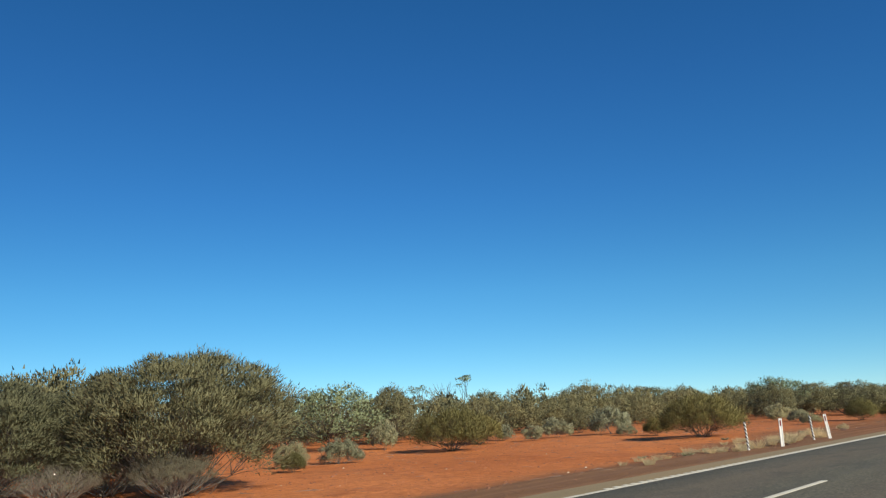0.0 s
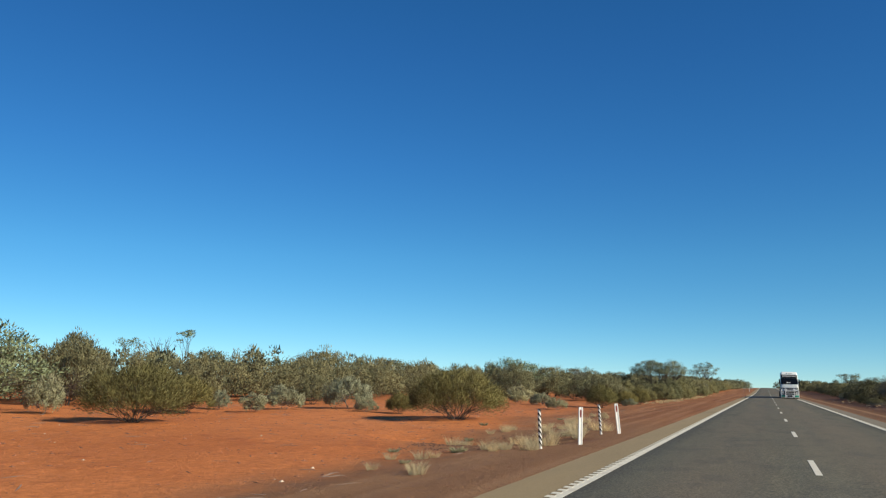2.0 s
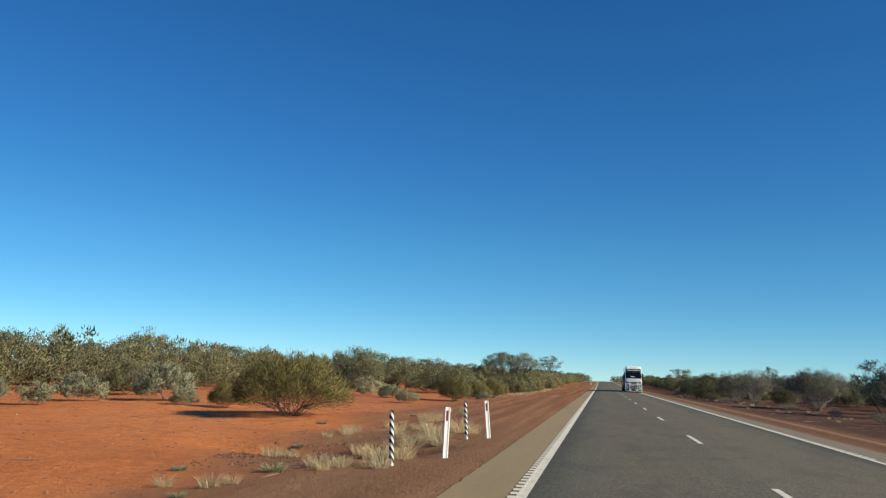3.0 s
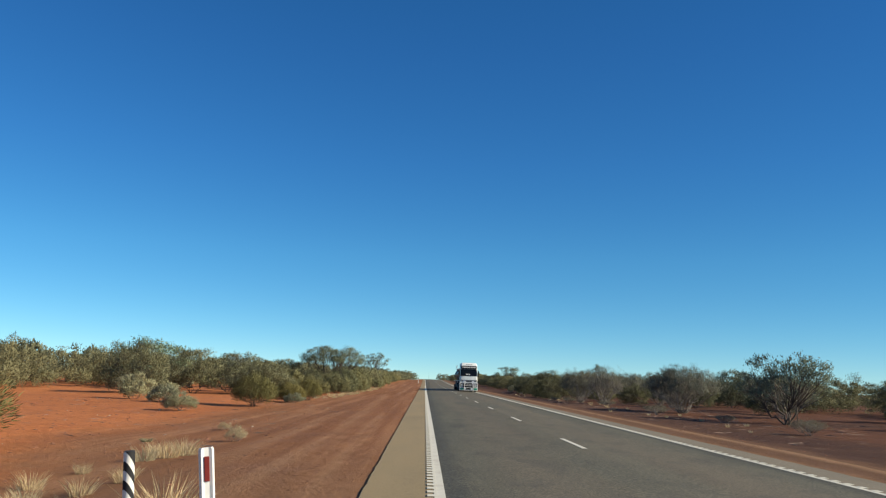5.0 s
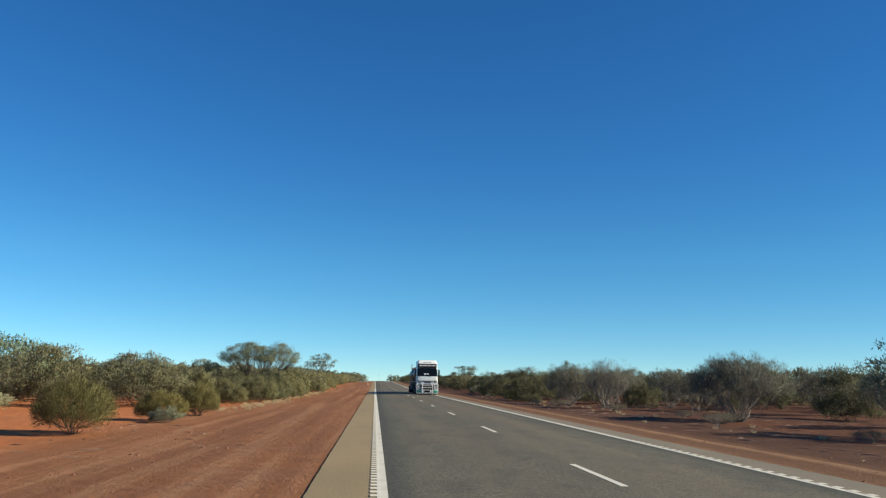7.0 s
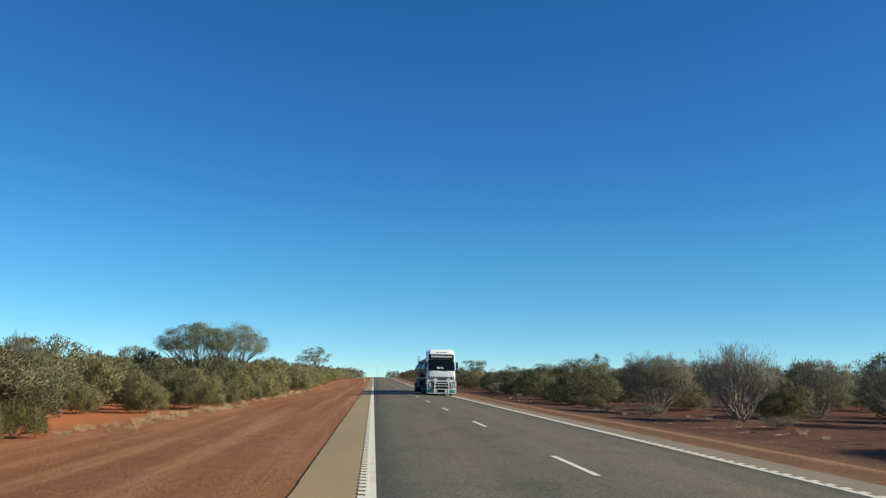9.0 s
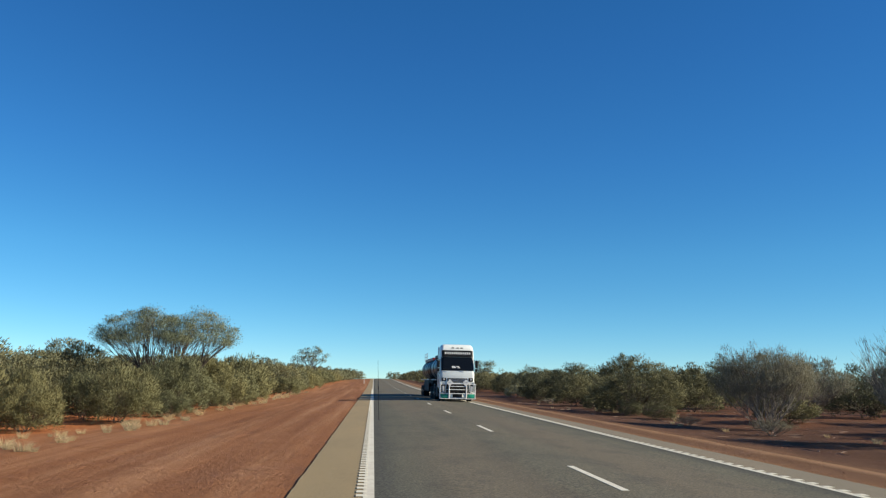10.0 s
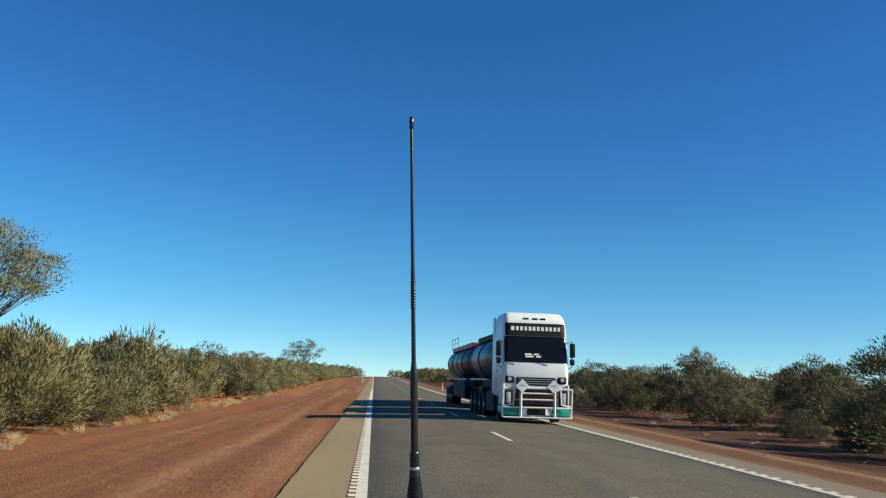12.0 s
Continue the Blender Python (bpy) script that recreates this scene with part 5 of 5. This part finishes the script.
    for z in (1.43, 1.51, 1.59):
        part("grille_slat", box_bm(-0.66, 0.66, -0.05, -0.03, z - 0.014, z + 0.014, 0.004), GALV, grille)
    for z0, z1 in ((0.87, 1.30), (0.58, 0.84)):
        mesh = part("lower_grille", box_bm(-0.80, 0.80, -0.045, 0.02, z0, z1, 0.02), TRIM_BLACK, t, "black lower grille mesh", True)
        for k in range(3):
            z = z0 + (z1 - z0) * (k + 0.7) / 3.4
            part("grille_slat", box_bm(-0.74, 0.74, -0.058, -0.044, z - 0.012, z + 0.012, 0.004), CHASSIS, mesh)
    part("bumper_centre", box_bm(-0.58, 0.58, -0.11, 0.4, 0.25, 0.58, 0.04), TRUCK_WHITE, t, "", True)
    part("bumper_opening", box_bm(-0.34, 0.34, -0.125, -0.1, 0.30, 0.55, 0.008), TRIM_BLACK, t)
    part("number_plate", box_bm(-0.19, 0.19, -0.14, -0.128, 0.19, 0.29, 0.004), SIGN_WHITE, t, "pale number plate with a plain bar")
    part("front_lip", box_bm(-1.22, 1.22, -0.1, 0.35, 0.18, 0.25, 0.03), GALV, t, "", True)
    # bull bar
    bar = part("bull_bar", rod_bm([(-1.26, -0.2, 0.22), (-1.28, -0.3, 1.24), (-0.5, -0.38, 1.27), (0.5, -0.38, 1.27), (1.28, -0.3, 1.24), (1.26, -0.2, 0.22)], 0.038, 8), BAR_WHITE, t, "white tubular bull bar", True)
    for s in (-1, 1):
        part("bar_upright", rod_bm([(s * 0.62, -0.36, 0.22), (s * 0.62, -0.38, 1.27)], 0.048, 8), BAR_WHITE, bar, "", True)
        part("bar_brace", rod_bm([(s * 1.24, -0.25, 0.62), (s * 0.88, -0.32, 0.7), (s * 0.84, -0.36, 1.25)], 0.03, 8), BAR_WHITE, bar, "", True)
        part("bar_mount", rod_bm([(s * 0.62, -0.36, 0.35), (s * 0.62, 0.1, 0.35)], 0.05, 6), BAR_WHITE, bar)
    for z, w in ((0.86, 0.62), (0.58, 1.24), (1.08, 0.62)):
        part("bar_rail", rod_bm([(-w, -0.27 if w > 1 else -0.37, z), (-0.5, -0.38, z), (0.5, -0.38, z), (w, -0.27 if w > 1 else -0.37, z)], 0.03, 8), BAR_WHITE, bar, "", True)
    part("bar_foot", box_bm(-1.27, 1.27, -0.42, -0.2, 0.2, 0.25, 0.02), BAR_WHITE, bar)
    # frame, axles and wheels
    for s in (-1, 1):
        part("frame_rail", box_bm(*sorted((s * 0.38, s * 0.46)), 0.4, 7.4, 0.72, 0.98), CHASSIS, t)
        wheel(t, s * 1.02, 1.42, 0.32, outer=s)
        for y in (5.1, 6.45):
            for x in (0.76, 1.09):
                wheel(t, s * x, y, 0.27, outer=s)
            part("rear_guard", rod_bm([(s * 0.94, y - 0.62, 0.75), (s * 0.94, y - 0.4, 1.05), (s * 0.94, y, 1.12), (s * 0.94, y + 0.4, 1.05), (s * 0.94, y + 0.62, 0.75)], 0.06, 5), TRIM_BLACK, t)
    for y in (1.42, 5.1, 6.45):
        part("axle", rod_bm([(-1.0, y, 0.5), (1.0, y, 0.5)], 0.07, 8), CHASSIS, t)
    # skirts added to shut out light behind the cab
    for s in (-1, 1):
        part("filler_skirt", box_bm(*sorted((s * 1.1, s * 1.2)), 2.3, 4.35, 0.3, 1.05, 0.02), CHASSIS, t, "added dark skirt closing the lit gap along the truck frame")
    part("engine_bay", box_bm(-0.9, 0.9, 0.5, 2.2, 0.5, 1.0, 0.05), CHASSIS, t)
    part("exhaust_stack", rod_bm([(-0.95, 2.6, 1.0), (-0.95, 2.6, 3.5)], 0.08, 10), CHASSIS, t)
    return tagged(t, "white cab-over truck with bull bar and green bumper on the highway", "truck")


TANK_STEEL = plain("tank_steel", (0.17, 0.17, 0.175), 0.38, 0.8, vary=0.2, scale=1.0)
TANK_DARK = plain("tank_dark", (0.03, 0.03, 0.032), 0.35, 0.4, vary=0.25, scale=1.0)


def tank_trailer(at, y0, y1, rad, steel, axles, railed, label):
    """A tank on a dark frame with hoops, catwalk, coamings and wheels; y0 to y1 is the barrel."""
    t = new("tank_trailer")
    t.matrix_basis = Matrix.Translation(at)
    place = Matrix.Translation((0, 0, 2.46)) @ Matrix.Diagonal((1.2, 1, 1.0, 1))
    bm = lathe([(0.02, y0), (0.55 * rad, y0 + 0.03), (0.88 * rad, y0 + 0.13), (rad, y0 + 0.33), (rad, y1 - 0.33), (0.88 * rad, y1 - 0.13), (0.5 * rad, y1 - 0.03), (0.02, y1)], 36, "y")
    bmesh.ops.transform(bm, matrix=place, verts=bm.verts)
    barrel = part("barrel", bm, steel, t, "dull steel tank barrel", True)
    hoops = max(3, int((y1 - y0) / 2.1))
    for k in range(hoops):
        y = y0 + 0.5 + (y1 - y0 - 1.0) * k / (hoops - 1)
        bm = lathe([(rad, y - 0.09), (rad + 0.03, y - 0.07), (rad + 0.03, y + 0.07), (rad, y + 0.09)], 36, "y")
        bmesh.ops.transform(bm, matrix=place, verts=bm.verts)
        part("hoop", bm, CHASSIS if k % 2 else steel, barrel, "", True)
    top = 2.46 + rad
    part("catwalk", box_bm(-0.42, 0.42, y0 + 0.8, y1 - 0.6, top - 0.01, top + 0.05, 0.01), CHASSIS, t, "dark catwalk along the tank top")
    for s in (-1, 1):
        part("top_coaming", box_bm(*sorted((s * 0.5, s * 0.86)), y0 + 1.0, y1 - 0.5, top - 0.2, top + 0.06, 0.03), RED_PAINT if railed else CHASSIS, t, "coaming along the tank top")
    for k in range(3):
        y = y0 + (y1 - y0) * (k + 0.6) / 3.2
        part("manhole", lathe([(0.3, top), (0.3, top + 0.16), (0.26, top + 0.19), (0.02, top + 0.2)], 16, "z", (0, y, 0)), CHASSIS, t, "dark manhole lid", True)
    if railed:
        rail = part("hand_rail", rod_bm([(-0.9, y1 - 4.2, top), (-0.9, y1 - 4.2, top + 0.6), (-0.9, y1 - 0.6, top + 0.6), (-0.9, y1 - 0.6, top)], 0.022, 6), GALV, t, "thin handrail on the tank top")
        part("rail_bar", rod_bm([(-0.9, y1 - 4.2, top + 0.3), (-0.9, y1 - 0.6, top + 0.3)], 0.016, 6), GALV, rail)
        part("rail_post", rod_bm([(-0.9, y1 - 2.4, top), (-0.9, y1 - 2.4, top + 0.6)], 0.018, 6), GALV, rail)
        part("ladder", rod_bm([(-0.6, y1 + 0.05, 0.9), (-0.6, y1 + 0.05, top)], 0.03, 6), GALV, t)
    for s in (-1, 1):
        part("frame_beam", box_bm(*sorted((s * 0.42, s * 0.56)), y0 + 0.3, y1 - 0.2, 1.05, 1.5), CHASSIS, t)
        part("skirt", box_bm(*sorted((s * 1.1, s * 1.17)), y0 + (3.4 if not railed else 1.2), axles[0] - 0.75, 0.55, 1.5, 0.02), CHASSIS, t, "dark side skirt")
        # added panel and box that block light, so the underside stays black
        part("light_block_panel", box_bm(*sorted((s * 0.5, s * 0.58)), y0 + 0.6, y1 - 0.3, 0.42, 1.1, 0.02), CHASSIS, t, "added dark panel blocking light under the tank frame")
        part("filler_box", box_bm(*sorted((s * 0.62, s * 1.16)), axles[0] - 2.1, axles[0] - 0.8, 0.5, 1.2, 0.03), CHASSIS, t, "added dark box filling the gap under the tank")
        part("side_rail", box_bm(*sorted((s * 1.1, s * 1.2)), y0 + 0.5, y1 - 0.3, 1.50, 1.58, 0.01), GALV, t)
        for y in axles:
            for x in (0.78, 1.1):
                wheel(t, s * x, y, 0.27, outer=s)
            part("rear_guard", rod_bm([(s * 0.95, y - 0.6, 0.8), (s * 0.95, y - 0.4, 1.07), (s * 0.95, y, 1.13), (s * 0.95, y + 0.4, 1.07), (s * 0.95, y + 0.6, 0.8)], 0.06, 5), TRIM_BLACK, t)
        part("mud_flap", box_bm(*sorted((s * 0.62, s * 1.2)), axles[-1] + 0.66, axles[-1] + 0.69, 0.2, 0.95), RUBBER, t)
    for y in axles:
        part("axle", rod_bm([(-1.0, y, 0.5), (1.0, y, 0.5)], 0.08, 8), CHASSIS, t)
    part("front_cradle", box_bm(-0.8, 0.8, y0 + 0.5, y0 + 1.4, 1.0, 1.65, 0.04), CHASSIS, t)
    part("rear_bumper", box_bm(-1.15, 1.15, y1 - 0.15, y1, 0.55, 0.9, 0.02), CHASSIS, t)
    return tagged(t, label, "trailer", "tank trailers")


TRUCK_AT = (2.56, 134.3, float(road_z(1.8, 134)) - 0.03)
prime_mover(TRUCK_AT)
tank_trailer(TRUCK_AT, 3.75, 10.3, 1.0, TANK_STEEL, (7.9, 9.2), False, "dull steel tank trailer behind the white truck")
tank_trailer(TRUCK_AT, 11.3, 22.8, 0.94, TANK_DARK, (19.0, 20.3, 21.6), True, "dark tank trailer with red coaming and thin handrails")


# ---- whip antenna ----
ANT_BLACK = plain("antenna_black", (0.014, 0.014, 0.016), 0.28, vary=0.1, scale=30)
ANT_SILVER = plain("antenna_silver", (0.62, 0.62, 0.62), 0.3, 0.8)


def whip_antenna(foot, top, height):
    a = new("whip_antenna")
    lean = Vector(top) - Vector(foot)
    a.matrix_basis = Matrix.Translation(foot) @ lean.to_track_quat("Z", "Y").to_matrix().to_4x4()
    k = lean.length / height
    part("whip", lathe([(0.0062, 1.755 * k), (0.0050, 1.80 * k), (0.0046, 2.0 * k), (0.0044, 2.165 * k)], 12), ANT_BLACK, a, "", True)
    part("tip_cap", lathe([(0.0044, 2.165 * k), (0.0060, 2.167 * k), (0.0060, 2.192 * k), (0.004, 2.199 * k), (0.001, 2.2 * k)], 12), ANT_BLACK, a, "black rubber tip", True)
    rows = []
    for i in range(10):
        h = 1.68 + 0.0075 * i
        rows += [(0.0052, h * k), (0.0068, (h + 0.002) * k), (0.0068, (h + 0.005) * k), (0.0052, (h + 0.007) * k)]
    part("loading_coil", lathe(rows, 12), ANT_BLACK, a, "ribbed black coil", True)
    part("rod", lathe([(0.0058, 1.545 * k), (0.0055, 1.68 * k)], 12), ANT_BLACK, a, "", True)
    part("taper", lathe([(0.0092, 1.505 * k), (0.0088, 1.515 * k), (0.0062, 1.545 * k)], 16), ANT_BLACK, a, "", True)
    part("tube", lathe([(0.0094, 1.32 * k), (0.0094, 1.505 * k)], 16), ANT_BLACK, a, "glossy black fibreglass tube", True)
    rows = [(0.0096, 1.322 * k)]
    for i in range(7):
        h = 1.318 - 0.005 * i
        rows += [(0.0126, h * k), (0.0126, (h - 0.003) * k), (0.0118, (h - 0.0035) * k), (0.0118, (h - 0.0045) * k)]
    part("collar", lathe(rows[::-1], 18), ANT_BLACK, a, "ribbed black collar", True)
    part("band", lathe([(0.0124, 1.276 * k), (0.0128, 1.277 * k), (0.0128, 1.282 * k), (0.0124, 1.283 * k)], 18), ANT_SILVER, a, "thin silver band", True)
    rows = []
    for i in range(16):
        h = 1.262 - 0.0085 * i
        w = 0.0145 + 0.0075 * min(1, i / 6) ** 0.8
        rows += [(w - 0.0016, h * k), (w, (h - 0.002) * k), (w, (h - 0.006) * k), (w - 0.0016, (h - 0.008) * k)]
    part("spring", lathe(rows[::-1], 18), ANT_BLACK, a, "stepped black barrel spring", True)
    part("collar_foot", lathe([(0.0145, 1.258 * k), (0.0122, 1.278 * k)], 18), ANT_BLACK, a, "", True)
    part("stand", lathe([(0.05, 0.0), (0.05, 0.008), (0.012, 0.014), (0.010, 0.05), (0.010, 1.125 * k)], 14), ANT_BLACK, a, "plain black stand", True)
    return tagged(a, "tall black whip antenna with spring base on the highway", "antenna")


whip_antenna((-3.202, 108.0, float(road_z(-3.2, 108))), (-3.302, 108.0, 2.119), 2.2)


# ---- rumble ribs on the edge lines ----
def rib_mesh(x0, x1):
    bm = box_bm(x0, x1, -0.085, 0.085, -0.004, 0.006, 0.003, segments=1)
    me = bpy.data.meshes.new("rumble_rib")
    bm.to_mesh(me)
    bm.free()
    me.materials.append(PAINT)
    return me


for owner, x0, x1, y0, step in ((line_l, -3.635, -3.50, 8.0, 0.36), (line_r, 3.50, 3.635, 28.0, 0.42)):
    rib = rib_mesh(x0, x1)
    mid = (x0 + x1) / 2
    for k in range(300):
        piece("rumble_rib", rib, owner, pose(0, y0 + step * k, float(road_z(mid, y0 + step * k)) + 0.004))
    # the run beyond, too far off to pick apart
    vs, fs = [], []
    for k in range(300, 520):
        y = y0 + step * k
        z = float(road_z(mid, y)) + 0.004
        b = len(vs)
        vs += [(x0, y - 0.085, z), (x1, y - 0.085, z), (x1, y + 0.085, z), (x0, y + 0.085, z), (x0, y - 0.075, z + 0.006), (x1, y - 0.075, z + 0.006), (x1, y + 0.075, z + 0.006), (x0, y + 0.075, z + 0.006)]
        fs += [(b, b + 1, b + 5, b + 4), (b + 1, b + 2, b + 6, b + 5), (b + 2, b + 3, b + 7, b + 6), (b + 3, b, b + 4, b + 7), (b + 4, b + 5, b + 6, b + 7)]
    rest = piece("rumble_ribs", mesh_data("rumble_ribs", vs, fs, PAINT), owner)
    rest["kind"] = "stuff"
